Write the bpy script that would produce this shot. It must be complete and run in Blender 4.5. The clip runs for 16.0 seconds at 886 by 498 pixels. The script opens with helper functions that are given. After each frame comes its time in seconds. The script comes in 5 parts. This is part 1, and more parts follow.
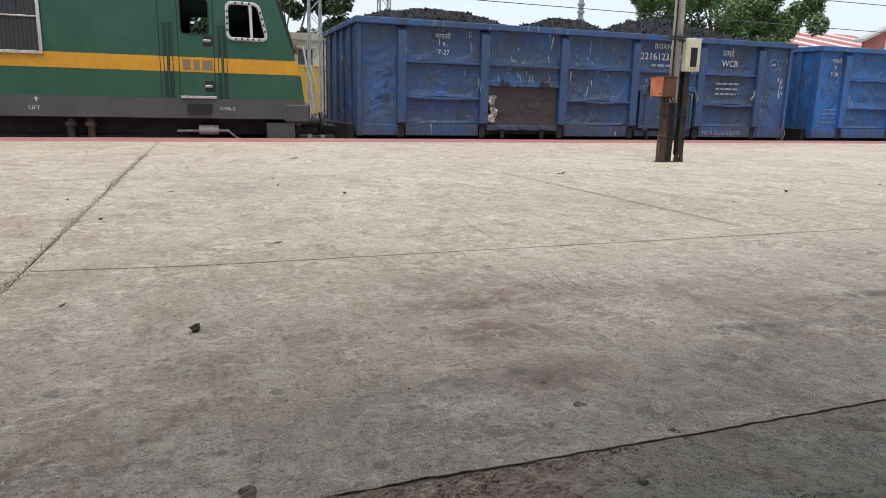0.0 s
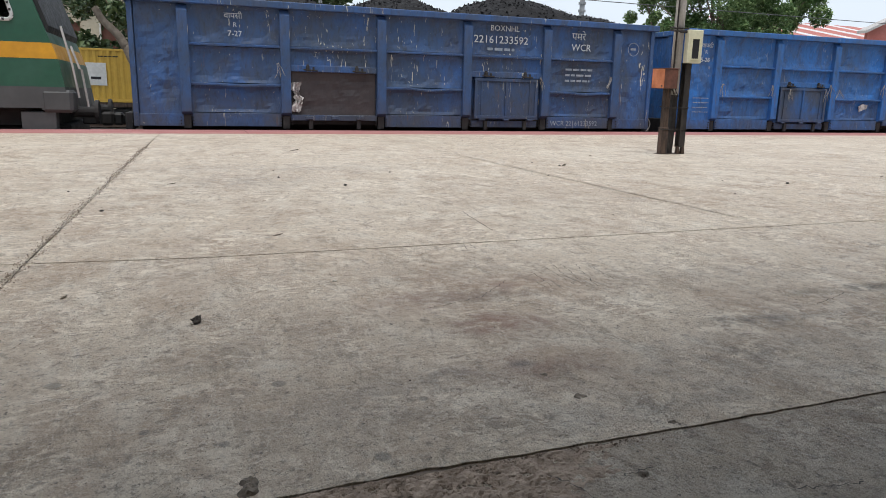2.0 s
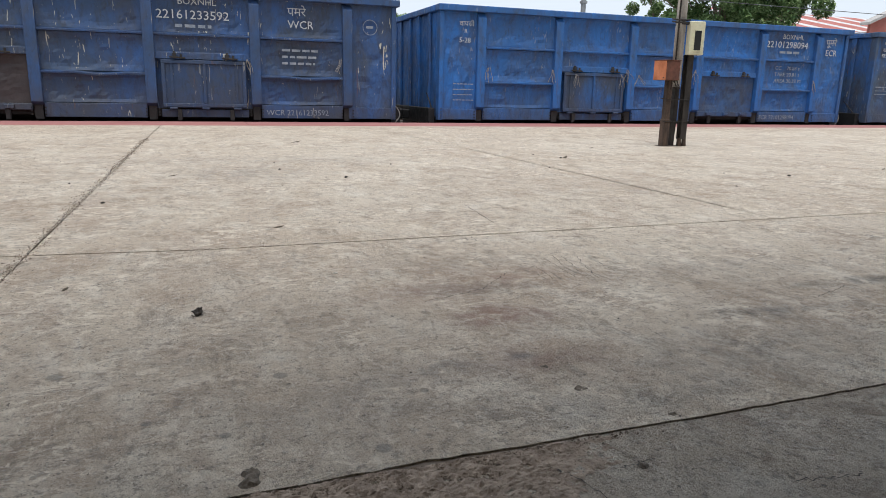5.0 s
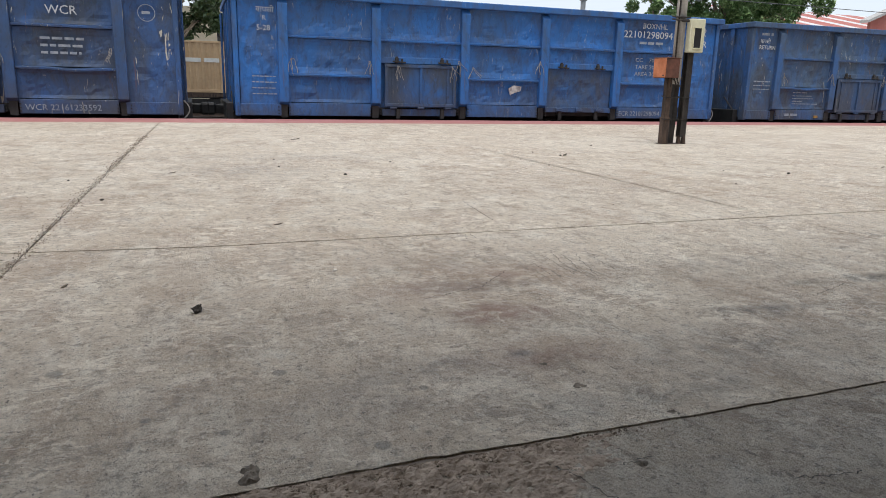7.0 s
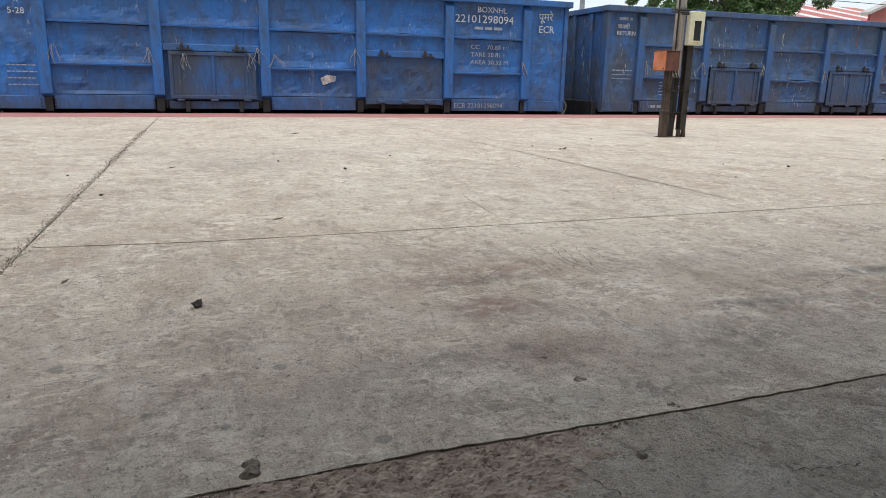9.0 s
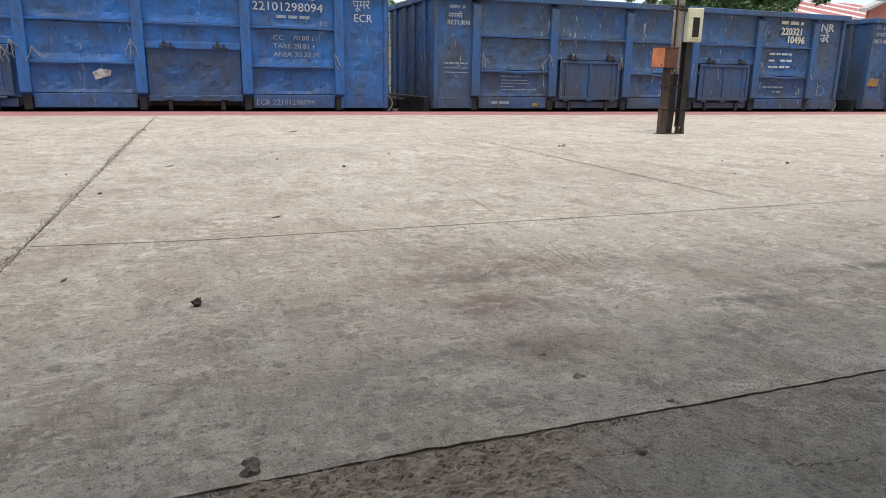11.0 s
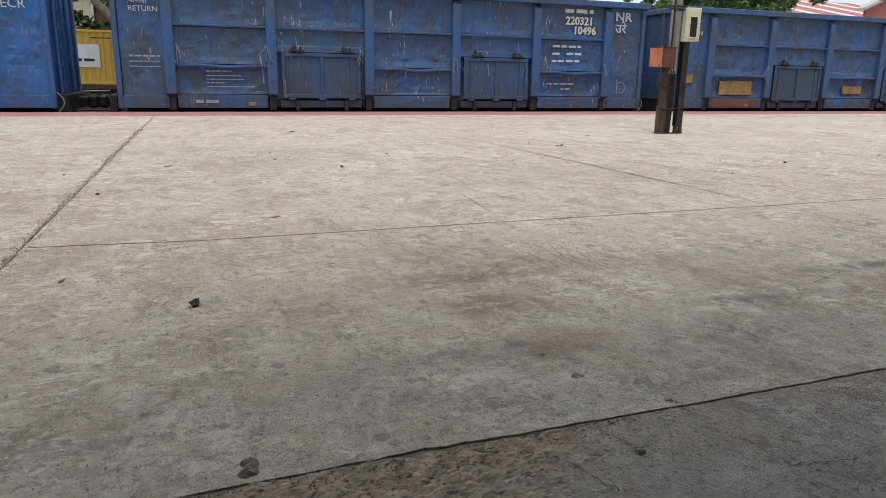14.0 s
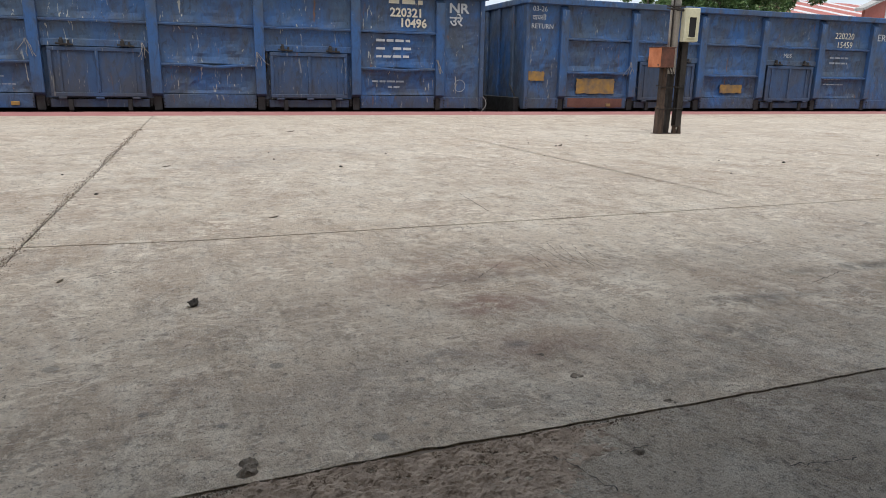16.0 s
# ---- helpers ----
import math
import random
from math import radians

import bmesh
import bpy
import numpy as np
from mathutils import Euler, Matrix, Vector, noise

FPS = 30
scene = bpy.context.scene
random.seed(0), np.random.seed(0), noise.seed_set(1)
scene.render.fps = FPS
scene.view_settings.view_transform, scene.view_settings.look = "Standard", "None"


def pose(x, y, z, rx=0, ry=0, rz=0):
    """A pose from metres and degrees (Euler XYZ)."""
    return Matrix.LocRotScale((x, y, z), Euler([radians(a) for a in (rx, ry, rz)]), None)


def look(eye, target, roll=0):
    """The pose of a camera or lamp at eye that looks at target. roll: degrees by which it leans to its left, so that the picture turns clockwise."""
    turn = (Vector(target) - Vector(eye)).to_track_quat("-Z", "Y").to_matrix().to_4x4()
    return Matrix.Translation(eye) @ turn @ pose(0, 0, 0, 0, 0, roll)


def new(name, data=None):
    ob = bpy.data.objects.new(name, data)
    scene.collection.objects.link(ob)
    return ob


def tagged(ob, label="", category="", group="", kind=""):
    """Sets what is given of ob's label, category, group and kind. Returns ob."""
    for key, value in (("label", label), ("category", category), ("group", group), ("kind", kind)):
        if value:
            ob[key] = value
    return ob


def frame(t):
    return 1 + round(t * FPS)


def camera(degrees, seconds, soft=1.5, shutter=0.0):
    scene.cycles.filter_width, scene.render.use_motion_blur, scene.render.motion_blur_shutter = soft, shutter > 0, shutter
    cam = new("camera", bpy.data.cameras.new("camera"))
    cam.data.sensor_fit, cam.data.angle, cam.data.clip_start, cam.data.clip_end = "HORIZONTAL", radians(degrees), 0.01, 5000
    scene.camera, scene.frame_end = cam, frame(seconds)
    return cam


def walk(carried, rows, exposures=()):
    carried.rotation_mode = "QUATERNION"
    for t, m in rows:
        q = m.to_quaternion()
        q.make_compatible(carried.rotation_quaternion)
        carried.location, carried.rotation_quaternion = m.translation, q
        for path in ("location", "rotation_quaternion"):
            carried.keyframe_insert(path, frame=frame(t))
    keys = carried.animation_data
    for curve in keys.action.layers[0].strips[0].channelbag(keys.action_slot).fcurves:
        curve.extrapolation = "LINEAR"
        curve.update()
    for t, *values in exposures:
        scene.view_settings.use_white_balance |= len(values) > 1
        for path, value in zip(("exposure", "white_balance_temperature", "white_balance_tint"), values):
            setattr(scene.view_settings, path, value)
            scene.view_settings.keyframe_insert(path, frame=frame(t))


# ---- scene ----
cam = camera(65.45, 16.0, soft=0.9)
EYE = (0.0, 0.0, 0.63)
CAM_ROWS = [  # seconds, turn, tilt, lean
    (0.0, 19.81, -11.76, 1.24),
    (0.5, 19.77, -11.86, 1.20),
    (1.0, 19.76, -12.03, 1.20),
    (1.5, 19.77, -12.22, 1.23),
    (2.0, 19.75, -12.41, 1.24),
    (2.5, 19.71, -12.64, 1.25),
    (3.0, 19.68, -12.83, 1.25),
    (3.5, 19.67, -12.93, 1.23),
    (4.0, 19.66, -13.00, 1.22),
    (6.5, 19.73, -13.17, 1.37),
    (7.0, 19.74, -13.27, 1.35),
    (7.5, 19.74, -13.37, 1.32),
    (8.0, 19.73, -13.48, 1.27),
    (8.5, 19.74, -13.61, 1.22),
    (9.0, 19.76, -13.76, 1.18),
    (11.5, 19.85, -13.98, 0.97),
    (12.0, 19.86, -14.00, 0.95),
    (12.5, 19.88, -14.00, 0.95),
    (13.0, 19.93, -13.99, 0.93),
    (13.5, 19.97, -13.98, 0.91),
    (14.0, 19.99, -13.96, 0.93),
    (14.5, 20.00, -13.96, 0.94),
    (15.0, 20.02, -13.96, 0.93),
    (15.5, 20.07, -13.96, 0.95),
    (16.0, 20.08, -13.96, 0.97),
]
TRAIN_ROWS = [(0.0, -0.008), (2.0, -3.793), (4.0, -7.546), (6.0, -11.268), (8.0, -14.961), (10.0, -18.626), (12.0, -22.265), (14.0, -25.880), (16.0, -29.473)]  # seconds, metres along the track


def aim(turn, tilt, lean):
    a, b = radians(turn), radians(tilt)
    way = Vector((math.sin(a) * math.cos(b), math.cos(a) * math.cos(b), math.sin(b)))
    return look(EYE, Vector(EYE) + way, lean)


walk(cam, [(t, aim(a, b, c)) for t, a, b, c in CAM_ROWS], [(0.0, 0.22), (3.0, 0.16), (9.0, 0.25), (11.5, 0.31), (14.0, 0.14), (16.0, 0.12)])

# ---- sky and sun: a bright overcast day ----
world = bpy.data.worlds.new("overcast_sky")
scene.world = world
world.use_nodes = True
wn, wl = world.node_tree.nodes, world.node_tree.links
sky = wn.new("ShaderNodeTexSky")
sky.sky_type = "NISHITA"
sky.sun_disc = False
sky.sun_elevation, sky.sun_rotation = radians(74), radians(211)
sky.air_density, sky.dust_density, sky.ozone_density = 1.0, 4.0, 1.0
mixw = wn.new("ShaderNodeMix")
mixw.data_type = "RGBA"
mixw.inputs[0].default_value = 0.82
mixw.inputs[7].default_value = (6.7, 7.4, 8.3, 1)
wl.new(sky.outputs[0], mixw.inputs[6])
wl.new(mixw.outputs[2], wn["Background"].inputs[0])
wn["Background"].inputs[1].default_value = 0.122
sun = new("sun", bpy.data.lights.new("sun", "SUN"))
sun.data.energy, sun.data.angle, sun.data.color = 2.3, radians(40), (1, 0.965, 0.92)
sun.matrix_world = look((-3, -5, 20), (0, 0, 0))


# ---- materials ----
class Net:
    """Short hand for building a node material."""

    def __init__(self, name):
        self.m = bpy.data.materials.new(name)
        self.m.use_nodes = True
        self.n, self.l = self.m.node_tree.nodes, self.m.node_tree.links
        self.b = self.n["Principled BSDF"]
        self.co = self.n.new("ShaderNodeTexCoord").outputs["Object"]

    def put(self, socket, value):
        if hasattr(value, "is_output"):
            self.l.new(value, socket)
        else:
            socket.default_value = value

    def noise(self, scale, detail=4.0, stretch=(1, 1, 1), rough=0.55, co=None, warp=0.0):
        mp = self.n.new("ShaderNodeMapping")
        mp.inputs["Scale"].default_value = stretch
        self.l.new(co or self.co, mp.inputs[0])
        t = self.n.new("ShaderNodeTexNoise")
        t.inputs["Scale"].default_value, t.inputs["Detail"].default_value = scale, detail
        t.inputs["Roughness"].default_value, t.inputs["Distortion"].default_value = rough, warp
        self.l.new(mp.outputs[0], t.inputs["Vector"])
        return t.outputs["Fac"]

    def span(self, x, a, b, c=0.0, d=1.0):
        r = self.n.new("ShaderNodeMapRange")
        self.put(r.inputs[0], x)
        for i, v in enumerate((a, b, c, d)):
            r.inputs[i + 1].default_value = v
        return r.outputs[0]

    def math(self, op, a, b=0.0):
        r = self.n.new("ShaderNodeMath")
        r.operation = op
        self.put(r.inputs[0], a)
        self.put(r.inputs[1], b)
        return r.outputs[0]

    def mix(self, fac, a, b, blend="MIX"):
        r = self.n.new("ShaderNodeMix")
        r.data_type, r.blend_type = "RGBA", blend
        self.put(r.inputs[0], fac)
        for i, v in ((6, a), (7, b)):
            self.put(r.inputs[i], (*v, 1) if isinstance(v, tuple) else v)
        return r.outputs[2]

    def axis(self, i):
        s = self.n.new("ShaderNodeSeparateXYZ")
        self.l.new(self.co, s.inputs[0])
        return s.outputs[i]

    def near(self, x, y, rx, ry):
        """1 at the middle of a spot on the ground, 0 past its rim."""
        mp = self.n.new("ShaderNodeMapping")
        mp.inputs["Location"].default_value = (-x / rx, -y / ry, 0)
        mp.inputs["Scale"].default_value = (1 / rx, 1 / ry, 0)
        self.l.new(self.co, mp.inputs[0])
        v = self.n.new("ShaderNodeVectorMath")
        v.operation = "LENGTH"
        self.l.new(mp.outputs[0], v.inputs[0])
        return self.span(v.outputs["Value"], 1.0, 0.1)

    def bump(self, height, depth, strength=0.6):
        b = self.n.new("ShaderNodeBump")
        b.inputs["Strength"].default_value, b.inputs["Distance"].default_value = strength, depth
        self.put(b.inputs["Height"], height)
        if self.b.inputs["Normal"].links:
            self.l.new(self.b.inputs["Normal"].links[0].from_socket, b.inputs["Normal"])
        self.l.new(b.outputs[0], self.b.inputs["Normal"])

    def end(self, colour, rough=0.7, metal=0.0, spec=0.4):
        self.put(self.b.inputs["Base Color"], (*colour, 1) if isinstance(colour, tuple) else colour)
        self.put(self.b.inputs["Roughness"], rough)
        self.b.inputs["Metallic"].default_value = metal
        self.b.inputs["Specular IOR Level"].default_value = spec
        return self.m


def plain(name, a, b, scale=6.0, rough=0.7, metal=0.0, depth=0.004, stretch=(1, 1, 1), spec=0.4, fine=60.0):
    """Two tones at two scales, with fine relief."""
    k = Net(name)
    c = k.mix(k.span(k.noise(scale, 5, stretch), 0.35, 0.68), a, b)
    c = k.mix(k.span(k.noise(fine, 3), 0.3, 0.75, 0, 0.35), c, tuple(v * 0.55 for v in a))
    k.bump(k.noise(fine, 4), depth)
    return k.end(c, k.span(k.noise(scale * 2, 3), 0.3, 0.7, max(rough - 0.12, 0.05), min(rough + 0.12, 1)), metal, spec)


def wagon_paint(name, clean, dull, fleck, rust, grime, seed, relief=1.0):
    """Old blue wagon paint: faded patches, coal dust, rust runs and pale scratches."""
    k = Net(name)
    off = k.n.new("ShaderNodeMapping")
    off.inputs["Location"].default_value = (seed * 7.3, seed * 3.1, seed * 5.7)
    k.l.new(k.co, off.inputs[0])
    co = off.outputs[0]
    c = k.mix(k.span(k.noise(0.9, 5, (1, 1, 0.8), 0.6, co, 0.6), 0.40, 0.62), clean, dull)
    c = k.mix(k.span(k.noise(2.1, 7, (1.3, 1.3, 0.6), 0.7, co, 0.7), 0.43, 0.62, 0, grime), c, (0.058, 0.064, 0.078))
    c = k.mix(k.span(k.noise(7.5, 6, (1.4, 1.4, 0.5), 0.7, co, 0.9), 0.54, 0.66, 0, grime * 0.8), c, (0.032, 0.034, 0.040))
    c = k.mix(k.span(k.noise(15, 5, (1, 1, 0.25), 0.6, co), 0.52, 0.75, 0, 0.45), c, tuple(0.5 * v for v in dull))
    c = k.mix(k.span(k.noise(5.0, 6, (1.6, 1.6, 0.22), 0.6, co, 0.4), 0.66, 0.72, 0, rust), c, (0.16, 0.075, 0.035))
    streak = k.math("MULTIPLY", k.span(k.noise(7.5, 3, (2.0, 2.0, 0.3), 0.5, co, 1.6), 0.662, 0.676), k.span(k.noise(1.1, 2, (1, 1, 1), 0.5, co), 0.45, 0.52))
    chip = k.span(k.noise(26, 3, (1, 1, 0.5), 0.5, co, 0.8), 0.725, 0.745)
    f = k.math("MULTIPLY", k.math("MAXIMUM", streak, k.math("MULTIPLY", chip, 0.8)), fleck)
    c = k.mix(f, c, (0.44, 0.43, 0.36))
    low = k.math("MULTIPLY", k.span(k.axis(2), 1.45, 0.9, 0, 0.55), k.span(k.noise(2.2, 5, (1, 1, 1), 0.6, co), 0.3, 0.6))
    c = k.mix(low, c, (0.07, 0.068, 0.068))
    k.bump(k.noise(4.0, 4, (1, 1, 0.6), 0.5, co, 1.2), 0.04 * relief, 0.7)
    k.bump(k.noise(11.0, 3, (0.8, 1, 1.2), 0.5, co, 2.0), 0.007 * relief, 0.5)
    k.bump(k.noise(70, 4, (1, 1, 1), 0.6, co), 0.002, 0.5)
    return k.end(c, k.span(k.noise(5, 4, (1, 1, 1), 0.5, co), 0.3, 0.7, 0.42, 0.72), 0.0, 0.35)


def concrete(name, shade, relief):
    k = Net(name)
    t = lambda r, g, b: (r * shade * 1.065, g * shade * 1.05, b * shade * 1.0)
    c = k.mix(k.span(k.noise(0.5, 6, (1, 1, 1), 0.6, None, 0.3), 0.40, 0.60), t(0.57, 0.495, 0.41), t(0.48, 0.39, 0.305))
    c = k.mix(k.span(k.noise(1.7, 8, (1, 0.9, 1), 0.78, None, 0.6), 0.48, 0.62, 0, 0.85), c, t(0.35, 0.26, 0.19))
    c = k.mix(k.span(k.noise(4.5, 8, (1.2, 0.8, 1), 0.78, None, 0.5), 0.50, 0.62, 0, 0.75), c, t(0.65, 0.60, 0.53))
    c = k.mix(k.span(k.noise(7, 8, (1.3, 0.7, 1), 0.82, None, 0.8), 0.52, 0.60, 0, 0.75), c, t(0.27, 0.215, 0.165))
    c = k.mix(k.span(k.noise(24, 6, (1.2, 0.7, 1), 0.8, None, 0.6), 0.54, 0.61, 0, 0.6), c, t(0.72, 0.665, 0.59))
    c = k.mix(k.span(k.noise(38, 5, (1, 1, 1), 0.75), 0.55, 0.62, 0, 0.75), c, t(0.21, 0.175, 0.145))
    c = k.mix(k.span(k.noise(150, 3), 0.57, 0.66, 0, 0.5), c, t(0.16, 0.135, 0.115))
    c = k.mix(k.span(k.noise(13, 4, (1.0, 0.6, 1), 0.6, None, 1.2), 0.68, 0.71, 0, 0.7), c, t(0.13, 0.105, 0.085))
    c = k.mix(k.span(k.noise(80, 2, (1, 0.7, 1), 0.5), 0.69, 0.72, 0, 0.8), c, t(0.08, 0.068, 0.058))
    worn = k.span(k.noise(2.6, 4, (1, 1, 1), 0.6, None, 0.5), 0.44, 0.62)
    flake = k.span(k.noise(15, 9, (0.9, 1.4, 1), 0.72, None, 0.8), 0.535, 0.55, 0, 0.6)
    c = k.mix(k.math("MULTIPLY", flake, k.math("ADD", worn, 0.25)), c, t(0.76, 0.69, 0.60))
    c = k.mix(k.math("MULTIPLY", k.span(k.noise(55, 6, (0.8, 1.4, 1), 0.7, None, 0.6), 0.56, 0.58, 0, 0.5), worn), c, t(0.78, 0.71, 0.62))
    dent = k.span(k.noise(30, 7, (0.8, 1.5, 1), 0.68, None, 0.8), 0.60, 0.615, 0, 0.55)
    c = k.mix(k.math("MULTIPLY", dent, k.math("ADD", worn, 0.3)), c, t(0.20, 0.16, 0.125))
    rag = k.noise(9, 6, (1, 1, 1), 0.7, None, 0.6)
    for x, y, rx, ry, a, tone in (
        (0.847, 2.004, 0.3, 0.113, 0.8, (0.14, 0.105, 0.078)),
        (0.798, 1.699, 0.26, 0.157, 0.7, (0.17, 0.125, 0.09)),
        (1.55, 1.542, 0.22, 0.087, 0.8, (0.13, 0.11, 0.09)),
        (2.195, 1.725, 0.3, 0.061, 0.85, (0.11, 0.09, 0.07)),
        (0.528, 1.411, 0.1, 0.07, 0.6, (0.15, 0.13, 0.11)),
        (0.884, 2.317, 0.5, 0.261, 0.4, (0.22, 0.17, 0.13)),
        (0.236, 1.786, 0.5, 0.436, 0.25, (0.2, 0.165, 0.13)),
        (0.896, 1.132, 0.5, 0.087, 0.5, (0.17, 0.15, 0.125)),
        (-0.0, 2.57, 0.6, 0.523, 0.2, (0.24, 0.19, 0.15)),
        (2.542, 4.094, 1.6, 1.045, 0.25, (0.3, 0.22, 0.16)),
        (0.668, 6.098, 1.8, 0.436, 0.3, (0.26, 0.24, 0.22)),
        (0.372, 1.307, 0.6, 0.218, 0.45, (0.19, 0.15, 0.12)),
        (1.322, 1.307, 0.7, 0.192, 0.5, (0.18, 0.145, 0.115)),
        (1.727, 2.004, 0.6, 0.261, 0.4, (0.2, 0.165, 0.13)),
        (1.792, 1.524, 0.12, 0.044, 0.5, (0.16, 0.14, 0.12)),
        (0.8, 1.71, 0.22, 0.13, 0.9, (0.27, 0.14, 0.095)),
        (0.62, 1.98, 0.3, 0.16, 0.5, (0.3, 0.18, 0.125)),
        (1.0, 2.1, 0.34, 0.16, 0.55, (0.29, 0.18, 0.125)),
        (0.75, 1.38, 0.28, 0.16, 0.5, (0.27, 0.165, 0.115)),
        (-0.03, 1.6, 0.16, 0.05, 0.7, (0.17, 0.145, 0.12)),
        (0.72, 1.42, 0.05, 0.03, 0.8, (0.15, 0.13, 0.11)),
        (1.32, 1.34, 0.12, 0.05, 0.7, (0.15, 0.13, 0.11)),
        (2.2, 1.73, 0.4, 0.06, 0.9, (0.13, 0.11, 0.085)),
        (0.35, 5.2, 0.7, 0.6, 0.5, (0.3, 0.27, 0.235)),
    ):
        f = k.math("MULTIPLY", k.near(x, y, rx, ry), k.span(rag, 0.38, 0.62, 0, 1.25 * a))
        c = k.mix(k.math("MINIMUM", f, 1.0), c, tone)
    for x, y, r in ((0.146, 1.466, 0.019), (0.286, 1.09, 0.018), (-0.32, 1.595, 0.02), (0.02, 1.22, 0.012), (0.43, 1.30, 0.012), (-0.12, 1.31, 0.012)):
        c = k.mix(k.span(k.near(x, y, r, r), 0.05, 0.25, 0, 0.6), c, t(0.17, 0.155, 0.14))
    # long fine scuff marks where luggage was dragged
    sc = k.math("MULTIPLY", k.span(k.noise(26, 2, (1.0, 0.16, 1), 0.5, None, 0.3), 0.655, 0.67), k.near(1.25, 2.2, 0.42, 0.40))
    c = k.mix(k.math("MULTIPLY", sc, 0.7), c, (0.10, 0.09, 0.08))
    k.bump(k.noise(3, 5), 0.012, 0.4)
    k.bump(k.noise(16, 8, (1.2, 0.7, 1), 0.8, None, 0.6), 0.022 * relief, 0.9)
    k.bump(k.noise(60, 6, (1.1, 0.8, 1), 0.75), 0.014 * relief, 1.0)
    k.bump(k.noise(170, 4), 0.002 * relief, 0.7)
    return k.end(c, k.span(k.noise(6, 5), 0.3, 0.7, 0.42, 0.68), 0.0, 0.5)


def red_paint():
    k = Net("worn_red_edge_paint")
    c = k.mix(k.span(k.noise(3, 6, (0.5, 1.5, 1), 0.65), 0.35, 0.65), (0.31, 0.115, 0.11), (0.39, 0.19, 0.175))
    c = k.mix(k.span(k.noise(14, 6, (0.7, 1.4, 1), 0.7), 0.58, 0.70, 0, 0.6), c, (0.38, 0.30, 0.27))
    k.bump(k.noise(40, 4), 0.004)
    return k.end(c, 0.75)


def leaf_green(name, a, b):
    k = Net(name)
    g = k.n.new("ShaderNodeNewGeometry").outputs["Random Per Island"]
    c = k.mix(g, a, b)
    k.b.inputs["Transmission Weight"].default_value = 0.0
    return k.end(c, 0.55, 0, 0.3)


def glass(name, tint=(0.8, 0.85, 0.85)):
    k = Net(name)
    k.b.inputs["Transmission Weight"].default_value = 1.0
    k.b.inputs["IOR"].default_value = 1.1
    return k.end(tint, 0.03, 0, 0.5)


